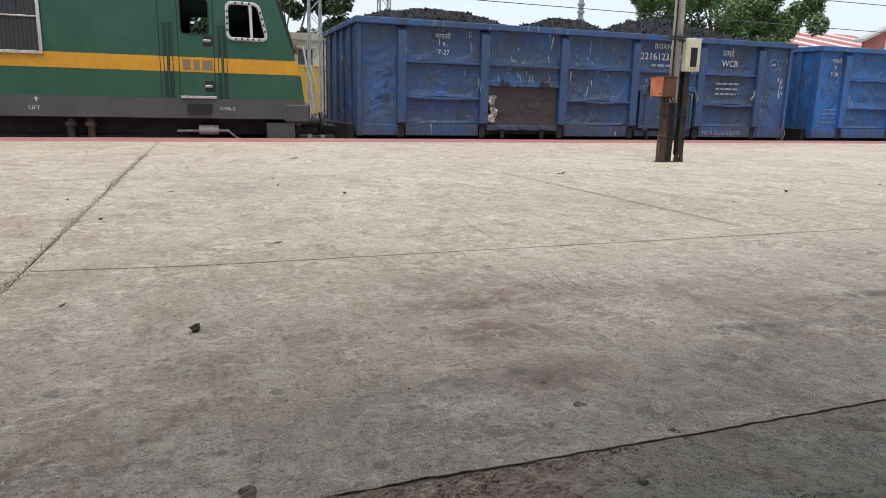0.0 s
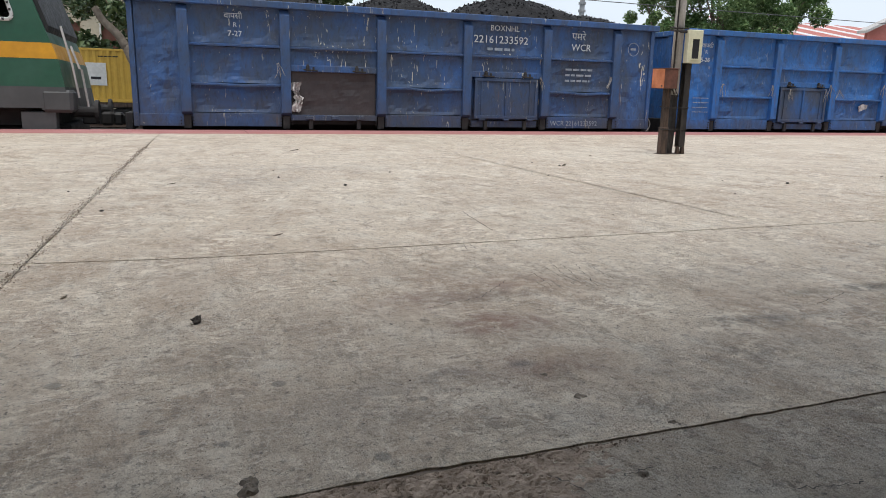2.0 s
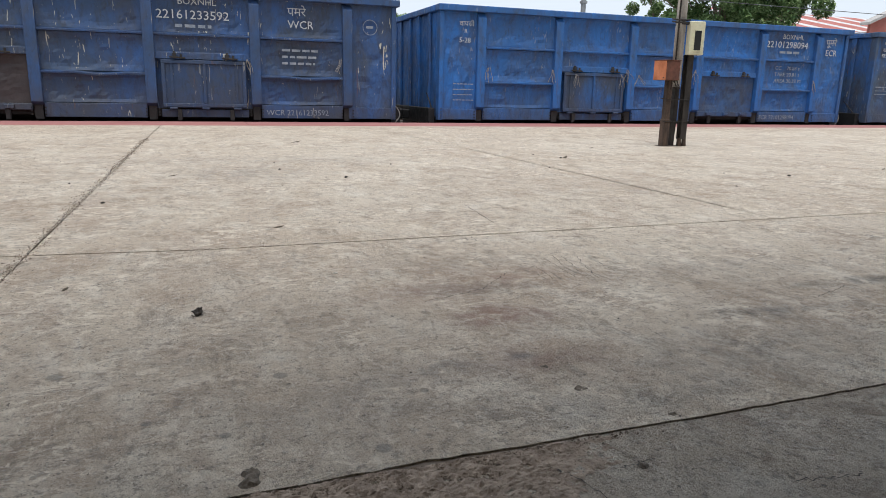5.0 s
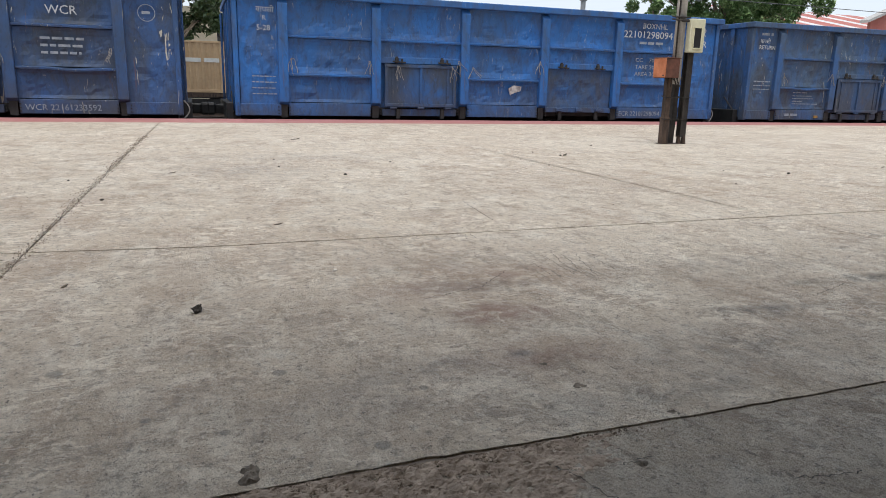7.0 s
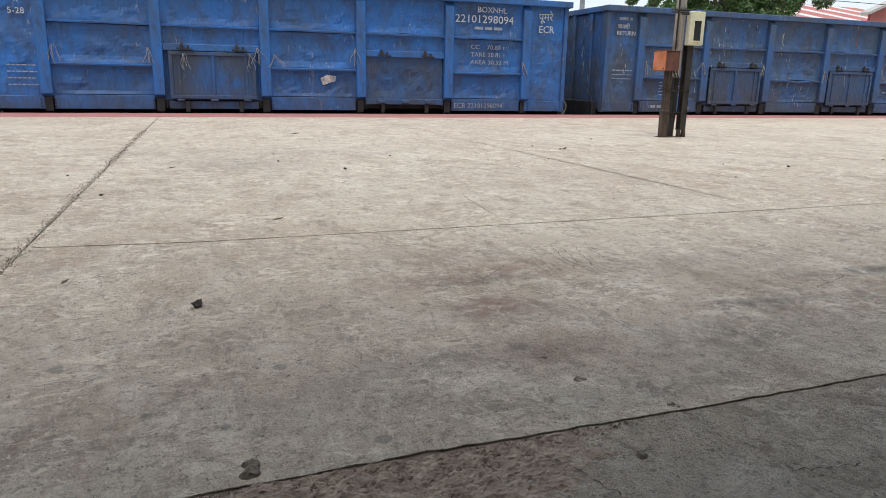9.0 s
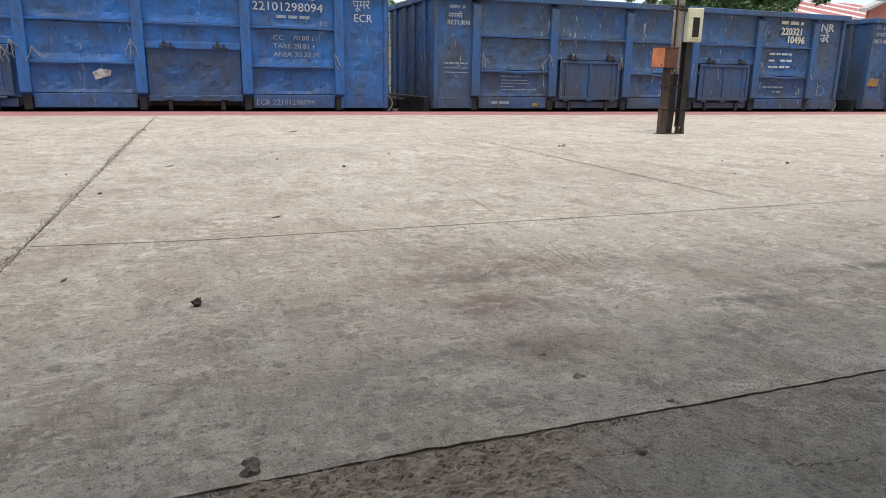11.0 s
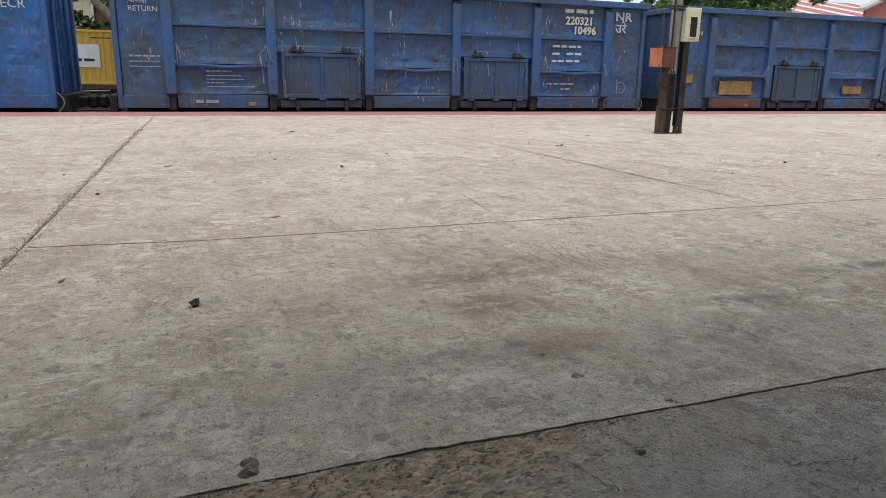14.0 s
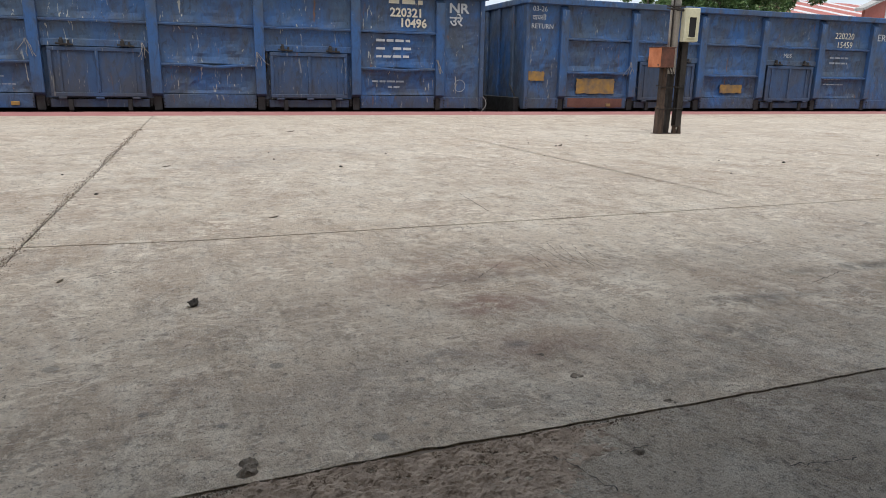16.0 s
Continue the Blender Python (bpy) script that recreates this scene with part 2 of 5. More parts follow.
M = {
    "concrete": concrete("worn_platform_concrete", 1.0, 1.0), "darker_concrete": concrete("darker_eroded_concrete", 0.74, 1.3), "red": red_paint(),
    "bed": plain("packed_dirt", (0.11, 0.09, 0.073), (0.20, 0.165, 0.135), 12, 0.95),
    "rubble": plain("broken_concrete", (0.19, 0.145, 0.112), (0.40, 0.325, 0.26), 30, 0.95, depth=0.012, fine=120),
    "pit": plain("pitted_concrete", (0.10, 0.085, 0.07), (0.22, 0.185, 0.15), 40, 0.95, depth=0.01, fine=140),
    "ballast": plain("ballast_stone", (0.06, 0.052, 0.046), (0.14, 0.125, 0.11), 9, 0.95, depth=0.05, fine=18),
    "far_concrete": plain("pale_far_concrete", (0.42, 0.40, 0.37), (0.52, 0.5, 0.47), 0.8, 0.9, fine=12),
    "rail": plain("rail_steel", (0.09, 0.06, 0.045), (0.16, 0.12, 0.1), 5, 0.6, 0.5),
    "dark": plain("greasy_black_steel", (0.018, 0.017, 0.017), (0.045, 0.042, 0.04), 5, 0.75),
    "coal": plain("black_coal", (0.010, 0.010, 0.011), (0.026, 0.025, 0.026), 5, 0.85, depth=0.03, fine=14, spec=0.2),
    "white": plain("stencil_white", (0.55, 0.57, 0.58), (0.42, 0.45, 0.48), 9, 0.7, fine=40),
    "faint": plain("worn_stencil_white", (0.20, 0.24, 0.30), (0.36, 0.39, 0.42), 13, 0.75, fine=25),
    "cream_mark": plain("cream_stencil", (0.66, 0.60, 0.46), (0.55, 0.55, 0.5), 9, 0.7, fine=40),
    "rag": plain("dirty_white_cloth", (0.68, 0.66, 0.63), (0.20, 0.18, 0.18), 11, 0.9, fine=30),
    "wire": plain("frayed_pale_wire", (0.34, 0.33, 0.31), (0.2, 0.19, 0.18), 20, 0.6, 0.3),
    "door_brown": plain("grimy_brown_door", (0.040, 0.034, 0.037), (0.062, 0.050, 0.050), 3, 0.7, fine=20),
    "yellow_patch": plain("old_yellow_patch", (0.36, 0.21, 0.05), (0.11, 0.10, 0.10), 5, 0.75, fine=22),
    "rust_patch": plain("rust_red_patch", (0.12, 0.05, 0.038), (0.17, 0.08, 0.06), 5, 0.8, fine=25),
    "loco_green": plain("locomotive_green", (0.022, 0.085, 0.052), (0.030, 0.098, 0.064), 1.2, 0.42, depth=0.001, spec=0.4, fine=8),
    "loco_dark": plain("shaded_locomotive_green", (0.012, 0.036, 0.028), (0.016, 0.042, 0.034), 2, 0.5, depth=0.001, fine=8),
    "loco_yellow": plain("locomotive_yellow", (0.60, 0.30, 0.022), (0.54, 0.26, 0.02), 2, 0.45, depth=0.001, fine=8),
    "loco_grey": plain("locomotive_grey", (0.062, 0.065, 0.065), (0.085, 0.088, 0.088), 2, 0.6, depth=0.001, fine=8),
    "black": plain("soot_black", (0.012, 0.012, 0.013), (0.022, 0.022, 0.022), 5, 0.6),
    "chrome": plain("bare_steel", (0.5, 0.5, 0.5), (0.38, 0.38, 0.38), 9, 0.35, 0.9, depth=0.001),
    "gasket": plain("white_window_gasket", (0.62, 0.63, 0.62), (0.42, 0.43, 0.42), 16, 0.6, fine=30),
    "mesh_grey": plain("dark_grille", (0.03, 0.032, 0.036), (0.05, 0.052, 0.056), 6, 0.6),
    "glass": glass("cab_glass"),
    "galv": plain("weathered_galvanised_steel", (0.36, 0.34, 0.32), (0.58, 0.56, 0.54), 5, 0.55, 0.15, stretch=(3, 3, 0.4), fine=40),
    "post_rust": plain("dark_rusted_steel", (0.028, 0.021, 0.017), (0.115, 0.075, 0.055), 5, 0.85, stretch=(3, 3, 0.7), depth=0.006),
    "post_dark": plain("tarred_post", (0.018, 0.016, 0.015), (0.05, 0.04, 0.034), 6, 0.8, stretch=(3, 3, 0.7), depth=0.006),
    "box_rust": plain("orange_rusted_box", (0.58, 0.21, 0.10), (0.36, 0.115, 0.05), 7, 0.8, depth=0.003, fine=45),
    "box_brown": plain("brown_rusted_box", (0.16, 0.062, 0.04), (0.085, 0.04, 0.03), 9, 0.8, depth=0.004, fine=45),
    "box_cream": plain("cream_painted_box", (0.66, 0.63, 0.45), (0.56, 0.53, 0.38), 7, 0.55, depth=0.001, fine=30),
    "beige": plain("beige_container", (0.52, 0.36, 0.21), (0.44, 0.30, 0.175), 0.8, 0.6, fine=6),
    "c_yellow": plain("yellow_container", (0.60, 0.38, 0.06), (0.52, 0.33, 0.06), 0.8, 0.6, fine=6),
    "c_white": plain("white_container_panel", (0.7, 0.7, 0.67), (0.6, 0.6, 0.57), 2, 0.6, fine=8),
    "wall_pale": plain("stained_cream_plaster", (0.58, 0.52, 0.40), (0.42, 0.38, 0.30), 0.9, 0.9, fine=6),
    "wall_yellow": plain("yellow_wash_plaster", (0.62, 0.42, 0.14), (0.5, 0.34, 0.13), 0.9, 0.9, fine=6),
    "window_dark": plain("dark_window", (0.05, 0.05, 0.055), (0.09, 0.09, 0.09), 2, 0.3),
    "roof_red": plain("faded_red_sheet", (0.36, 0.10, 0.075), (0.45, 0.17, 0.14), 0.6, 0.7, fine=5),
    "roof_white": plain("pale_roof_sheet", (0.66, 0.66, 0.66), (0.55, 0.54, 0.54), 0.6, 0.6, fine=5),
    "bark": plain("pale_mottled_bark", (0.30, 0.245, 0.19), (0.15, 0.12, 0.095), 3.5, 0.9, depth=0.03, fine=25),
    "leaf": leaf_green("broad_leaf", (0.055, 0.125, 0.04), (0.25, 0.35, 0.14)), "emblem": plain("faded_grey_emblem", (0.20, 0.15, 0.085), (0.26, 0.18, 0.09), 9, 0.6),
    "leaf_dark": leaf_green("dusty_leaf", (0.035, 0.065, 0.03), (0.09, 0.13, 0.055)),
    "mast": plain("catenary_steel", (0.30, 0.31, 0.32), (0.42, 0.43, 0.44), 2, 0.5, 0.4, fine=10),
    "cable": plain("overhead_wire", (0.10, 0.10, 0.105), (0.14, 0.14, 0.145), 2, 0.6),
    "porcelain": plain("brown_insulator", (0.10, 0.06, 0.05), (0.16, 0.12, 0.11), 5, 0.3),
    "stone": plain("dark_stone_chip", (0.035, 0.03, 0.027), (0.09, 0.08, 0.07), 40, 0.85, fine=200),
    "leaflitter": plain("dry_leaf_litter", (0.10, 0.075, 0.045), (0.055, 0.042, 0.03), 30, 0.85, fine=150),
    "paper": plain("pale_scrap", (0.62, 0.58, 0.52), (0.5, 0.46, 0.4), 30, 0.8, fine=120),
    "roofing": plain("canopy_sheet", (0.20, 0.20, 0.20), (0.26, 0.26, 0.25), 1, 0.7, fine=8),
    "plaster": plain("station_plaster", (0.30, 0.28, 0.25), (0.36, 0.34, 0.31), 1, 0.9, fine=8),
}
TONES = (  # faded and dull paint, scratches, rust, grime
    ("navy", (0.036, 0.095, 0.25), (0.040, 0.072, 0.140), 1.0, 0.5, 0.65),
    ("bright_blue", (0.026, 0.140, 0.42), (0.034, 0.112, 0.29), 0.3, 0.3, 0.55),
    ("grey_blue", (0.034, 0.104, 0.27), (0.060, 0.100, 0.165), 0.7, 0.9, 0.75),
    ("mid_blue", (0.034, 0.108, 0.28), (0.060, 0.096, 0.155), 0.35, 0.9, 0.8),
    ("dull_blue", (0.032, 0.092, 0.26), (0.055, 0.09, 0.15), 0.4, 0.5, 0.7),
)
BLUES = [wagon_paint(n + "_sheet_paint", a, b, f, r, g, i + 1) for i, (n, a, b, f, r, g) in enumerate(TONES)]
DOORS = [wagon_paint(n + "_door_paint", tuple(0.5 * u + 0.3 * v for u, v in zip(a, b)), (0.040, 0.062, 0.105), f * 0.4, r * 0.6, 0.7, i + 21, 0.5) for i, (n, a, b, f, r, g) in enumerate(TONES)]
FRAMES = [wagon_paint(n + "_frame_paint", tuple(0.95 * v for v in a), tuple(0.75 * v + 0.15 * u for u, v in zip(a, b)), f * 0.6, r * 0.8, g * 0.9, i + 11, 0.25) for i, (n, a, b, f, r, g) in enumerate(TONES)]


# ---- mesh helpers ----
def box(bm, x0, x1, y0, y1, z0, z1, bevel=0.0):
    r = bmesh.ops.create_cube(bm, size=1.0, matrix=Matrix.LocRotScale(((x0 + x1) / 2, (y0 + y1) / 2, (z0 + z1) / 2), None, (abs(x1 - x0), abs(y1 - y0), abs(z1 - z0))))
    if bevel:
        es = list({e for v in r["verts"] for e in v.link_edges})
        bmesh.ops.bevel(bm, geom=es, offset=bevel, segments=1, affect="EDGES")
    return bm


def rod(bm, a, b, r, n=8, r2=None):
    a, b = Vector(a), Vector(b)
    d = b - a
    q = d.to_track_quat("Z", "Y")
    bmesh.ops.create_cone(bm, cap_ends=True, segments=n, radius1=r, radius2=r if r2 is None else r2, depth=d.length,
                          matrix=Matrix.Translation((a + b) / 2) @ q.to_matrix().to_4x4())
    return bm


def pebble(bm, at, s, rnd):
    """A small broken lump with six corners."""
    turn = Euler((rnd.random() * 6, rnd.random() * 6, rnd.random() * 6)).to_matrix()
    vs = [bm.verts.new(Vector(at) + turn @ (Vector(d) * s * rnd.uniform(0.6, 1.2))) for d in ((1, 0, 0), (0, 0.8, 0), (-1, 0, 0), (0, -0.8, 0), (0, 0, 0.7), (0, 0, -0.7))]
    for i in range(4):
        bm.faces.new((vs[i], vs[(i + 1) % 4], vs[4]))
        bm.faces.new((vs[(i + 1) % 4], vs[i], vs[5]))


def cube(*a, bevel=0.0):
    return box(bmesh.new(), *a, bevel=bevel)


def stick(a, b, r, n=8, r2=None):
    return rod(bmesh.new(), a, b, r, n, r2)


def part(name, bm, material, parent=None, label="", smooth=False):
    me = bpy.data.meshes.new(name)
    bm.to_mesh(me)
    bm.free()
    me.materials.append(M[material] if isinstance(material, str) else material)
    if smooth:
        me.polygons.foreach_set("use_smooth", [True] * len(me.polygons))
    ob = new(name, me)
    ob.parent = parent
    return tagged(ob, label)


def again(ob, x=0.0, y=0.0, z=0.0, parent=None):
    """One more piece on the same mesh."""
    o = new(ob.name.split(".")[0], ob.data)
    o.parent = parent or ob.parent
    o.location = (ob.location.x + x, ob.location.y + y, ob.location.z + z)
    return o


def base(name, m, label, category, group="", kind=""):
    ob = new(name)
    ob.empty_display_size = 0.3
    ob.matrix_basis = m
    return tagged(ob, label, category, group, kind)


def prism(pts, y0, y1):
    """A flat outline in x and z, given depth along y."""
    bm = bmesh.new()
    a = [bm.verts.new((x, y0, z)) for x, z in pts]
    b = [bm.verts.new((x, y1, z)) for x, z in pts]
    bm.faces.new(a)
    bm.faces.new(b[::-1])
    for i in range(len(pts)):
        j = (i + 1) % len(pts)
        bm.faces.new((a[j], a[i], b[i], b[j]))
    bmesh.ops.recalc_face_normals(bm, faces=bm.faces)
    return bm


def holed(outline, holes, y0, y1):
    """A wall in the xz plane with openings that go through it."""
    bm = bmesh.new()
    edges = []
    for loop in (outline, *holes):
        vs = [bm.verts.new((x, y0, z)) for x, z in loop]
        edges += [bm.edges.new((vs[i], vs[(i + 1) % len(vs)])) for i in range(len(vs))]
    bmesh.ops.triangle_fill(bm, edges=edges, use_beauty=True)
    r = bmesh.ops.extrude_face_region(bm, geom=bm.faces[:])
    bmesh.ops.translate(bm, vec=(0, y1 - y0, 0), verts=[v for v in r["geom"] if isinstance(v, bmesh.types.BMVert)])
    bmesh.ops.recalc_face_normals(bm, faces=bm.faces)
    return bm


def rounded(x0, x1, z0, z1, r, n=4, lean=0.0):
    """A rounded opening; lean slants its right side."""
    pts = []
    for cx, cz, a in ((x1 - r, z1 - r, 0), (x0 + r, z1 - r, 90), (x0 + r, z0 + r, 180), (x1 - r, z0 + r, 270)):
        for i in range(n + 1):
            t = radians(a + 90 * i / n)
            x, z = cx + r * math.cos(t), cz + r * math.sin(t)
            if cx > (x0 + x1) / 2:
                x -= lean * (z - z0) / (z1 - z0)
            pts.append((x, z))
    return pts


def rim(pts, y, r):
    """A tube that follows a closed outline."""
    bm = bmesh.new()
    for i in range(len(pts)):
        a, b = pts[i], pts[(i + 1) % len(pts)]
        rod(bm, (a[0], y, a[1]), (b[0], y, b[1]), r, 6)
    return bm


def lettering(text, size, x, y, z, parent, material, name="lettering", wide=1.0, bold=0.0):
    """Flat letters on an upright side, left end at x, foot at z."""
    c = bpy.data.curves.new(name, "FONT")
    c.body, c.size, c.extrude, c.offset, c.resolution_u = text, size, 0.002, bold, 2
    o = bpy.data.objects.new(name, c)
    scene.collection.objects.link(o)
    me = bpy.data.meshes.new_from_object(o.evaluated_get(bpy.context.evaluated_depsgraph_get()))
    bpy.data.objects.remove(o)
    bpy.data.curves.remove(c)
    me.transform(Matrix.Translation((x, y, z)) @ pose(0, 0, 0, 90) @ Matrix.Diagonal((wide, 1, 1, 1)))
    me.materials.clear()
    me.materials.append(M[material])
    ob = new(name, me)
    ob.parent = parent
    return ob


def bars(spec, y, parent, material, name="marking", lift=0.84):
    """Unreadable writing: short strokes in rows. spec: (x, z, length, height) rows."""
    rnd = random.Random(len(spec) * 7 + int(spec[0][0] * 100))
    for x, z, w, h in spec:
        bm = bmesh.new()
        u = x
        while u < x + w:
            d = min(h * rnd.uniform(1.2, 2.6), x + w - u + 0.02)
            box(bm, u, u + d, y - 0.002, y + 0.002, z + lift + h * 0.15, z + lift + h * 0.70)
            u += d + h * 0.45
        part(name, bm, material, parent)


# ---- ground and platform ----
RAIL = -0.84      # rail head below the platform's top
SIDE = 12.72      # the wagons' side sheets
EDGE = 12.58      # platform edge


def sheet(name, x0, x1, y0, y1, z, material, label, thick=0.3):
    return tagged(part(name, cube(x0, x1, y0, y1, z - thick, z), material), label, name.split("_")[0], kind="structure")


sheet("ground", -2500, 2500, -2500, 2500, -1.25, "ballast", "dusty dark ballast and earth between the tracks", 0.2)
platform = base("platform", pose(0, 0, 0), "wide worn grey concrete railway platform with cracked slabs", "platform", kind="structure")
part("foundation", cube(-60, 80, -14, EDGE - 0.04, -1.25, -0.0040), "bed", platform)


def crack_left(y):
    return -0.615 + 0.014 * max(0.0, y - 4.0)


def crack_right(y):
    return 2.93 - 0.02 * y


def wobble(u, s, a=0.007):
    return a * (noise.noise((u * 1.3, s, 0)) + 0.8 * noise.noise((u * 7.0, s, 3)) + 0.7 * noise.noise((u * 25, s, 5)))


def slab(name, left, right, low, high, z, low_wide=0.003, high_wide=0.003, thick=0.05, material="concrete"):
    """A cast slab; its four sides follow functions of y or x, with broken edges."""
    yl, yh = low(0), high(0)
    xa0, xa1, xb0, xb1 = left(yl), left(yh), right(yl), right(yh)
    pts = []

    def run(f, n):
        pts.extend(f(i / n) for i in range(n))

    def steps(length):
        return max(4, min(int(length / 0.03), 260))

    def spread(u0, u1):
        """Close steps where the camera stands near, wide ones far off."""
        mid = [max(u0, -1.0) + 0.012 * i for i in range(int(max(0, min(u1, 5.5) - max(u0, -1.0)) / 0.012))]
        return [u0 + (max(u0, -1.0) - u0) * i / 12 for i in range(12 if u0 < -1.0 else 0)] + mid + [max(u0, 5.5) + (u1 - max(u0, 5.5)) * i / 12 for i in range(12 if u1 > 5.5 else 0)]

    pts.extend((x, low(x) + low_wide) for x in spread(xa0, xb0))
    run(lambda t: (right(yl + (yh - yl) * t) - 0.003, yl + (yh - yl) * t), steps(yh - yl))
    pts.extend((x, high(x) - high_wide) for x in spread(xa1, xb1)[:0:-1] + [xa1])
    run(lambda t: (left(yh + (yl - yh) * t) + 0.003, yh + (yl - yh) * t), steps(yh - yl))
    bm = bmesh.new()
    a = [bm.verts.new((x, y, z)) for x, y in pts]
    b = [bm.verts.new((x, y, z - thick)) for x, y in pts]
    bm.faces.new(a)
    for i in range(len(pts)):
        j = (i + 1) % len(pts)
        bm.faces.new((a[i], b[i], b[j], a[j]))
    bmesh.ops.recalc_face_normals(bm, faces=bm.faces)
    return part(name, bm, material, platform)


def joint_near(x):
    chip = 0.012 * max(0.0, 1 - abs(x - 0.36) / 0.22) * (0.5 + noise.noise((x * 22, 2, 0)))
    return 1.013 + 0.015 * x + wobble(x, 1.0, 0.004) + max(0.0, chip)


def joint_near_low(x):
    return 1.012 + 0.015 * x + wobble(x, 1.0, 0.004) - (0.0012 + 0.004 * max(0.0, 1 - abs(x - 0.2) / 0.3))


def joint_mid(x):
    return 2.768 + 0.010 * x + 0.10 * max(0, -x) + wobble(x, 2.0, 0.004)


jl = lambda y: crack_left(y) + wobble(y, 4.0, 0.009)
jr = lambda y: crack_right(y) + wobble(y, 5.0, 0.007)
flat = lambda v: (lambda u: v)
# nearest slab: the same concrete colours times 0.74, with rougher relief
slab("slab", flat(-30), flat(40), flat(-13.9), joint_near_low, -0.0012, 0.0, 0.001, material="darker_concrete")
for low, high, lw, hw in ((joint_near, joint_mid, 0.001, 0.006), (joint_mid, flat(11.43), 0.006, 0.002)):
    slab("slab", flat(-40), jl, low, high, 0.0, lw, hw)
    slab("slab", jl, lambda y: jr(y) - 0.001, low, high, 0.001, lw, hw)
    slab("slab", lambda y: jr(y) + 0.001, flat(60), low, high, 0.0005, lw, hw)
edge_rnd = random.Random(4)
for i in range(26):
    x0 = -16 + i * 2.4
    part("edge_slab", cube(x0, x0 + 2.392, 11.436, EDGE, -0.16, 0.002 + edge_rnd.uniform(-0.002, 0.002), bevel=0.004), "red", platform)
# loose rubble in the broken joint
rub = random.Random(9)
bm = bmesh.new()
for i in range(2600):
    x = rub.gauss(0.34, 0.17)
    y = 1.008 + 0.015 * x - abs(rub.gauss(0, 0.05)) * max(0.2, 1 - abs(x - 0.36) / 0.45)
    pebble(bm, (x, y, 0.0005), rub.uniform(0.0010, 0.0030) * (1.8 if rub.random() < 0.08 else 1), rub)
for i in range(700):
    y = 2.2 + 6.5 * rub.random() ** 1.5
    pebble(bm, (crack_left(y) + rub.gauss(0, 0.022), y, 0.002), rub.uniform(0.0015, 0.004) * (0.6 + 0.25 * y), rub)
tagged(part("rubble", bm, "rubble"), "crumbled grey concrete grit along the broken slab joint", "rubble", kind="stuff")



def relief(name, x0, x1, y0, y1, base_z, high, seed, material, label, ragged):
    """Broken ground: a ragged relief that dies out at an uneven rim."""
    nx, ny = int((x1 - x0) / 0.0036), int((y1 - y0) / 0.0036)
    bm = bmesh.new()
    rows = []
    for j in range(ny + 1):
        row = []
        for i in range(nx + 1):
            u, v = i / nx, j / ny
            x, y = x0 + (x1 - x0) * u, y0 + (y1 - y0) * v
            away = math.hypot(2 * u - 1, 1 - v if ragged else 2 * v - 1)
            k = min(1.0, max(0.0, 2.6 * (0.86 - away) + (0.9 if ragged else 1.5) * noise.noise((x * (11 if ragged else 45), y * (11 if ragged else 45), seed))))
            if min(u, 1 - u, v if ragged else min(v, 1 - v)) < 0.02:
                k = 0.0
            h = 0.45 + 0.7 * noise.noise((x * 24, y * 34, seed)) + 0.6 * noise.noise((x * 60, y * 85, seed)) + 0.45 * noise.noise((x * 130, y * 170, seed))
            row.append(bm.verts.new((x, y, base_z - 0.003 + k * (0.003 + high * h))))
        rows.append(row)
    for j in range(ny):
        for i in range(nx):
            bm.faces.new((rows[j][i], rows[j][i + 1], rows[j + 1][i + 1], rows[j + 1][i]))
    return tagged(part(name, bm, material), label, "broken concrete", kind="stuff")


relief("eroded_joint", -0.12, 0.80, 0.70, 1.010, -0.0012, 0.008, 3, "rubble", "crumbling eroded concrete beside the open slab joint", True)
relief("broken_corner", 0.030, 0.076, 1.014, 1.108, 0.0012, 0.011, 7, "pit", "dark crumbled filler at the cracked slab corner", False)
for pit, (px, py, ps) in enumerate(((0.743, 1.345, 0.022), (0.762, 1.212, 0.022), (0.878, 1.046, 0.018), (0.703, 0.903, 0.014))):
    relief("chipped_spot", px - ps, px + ps, py - ps * 0.9, py + ps * 0.9, 0.0004, 0.005, 9 + pit, "pit", "small dark chipped spot on the concrete", False)
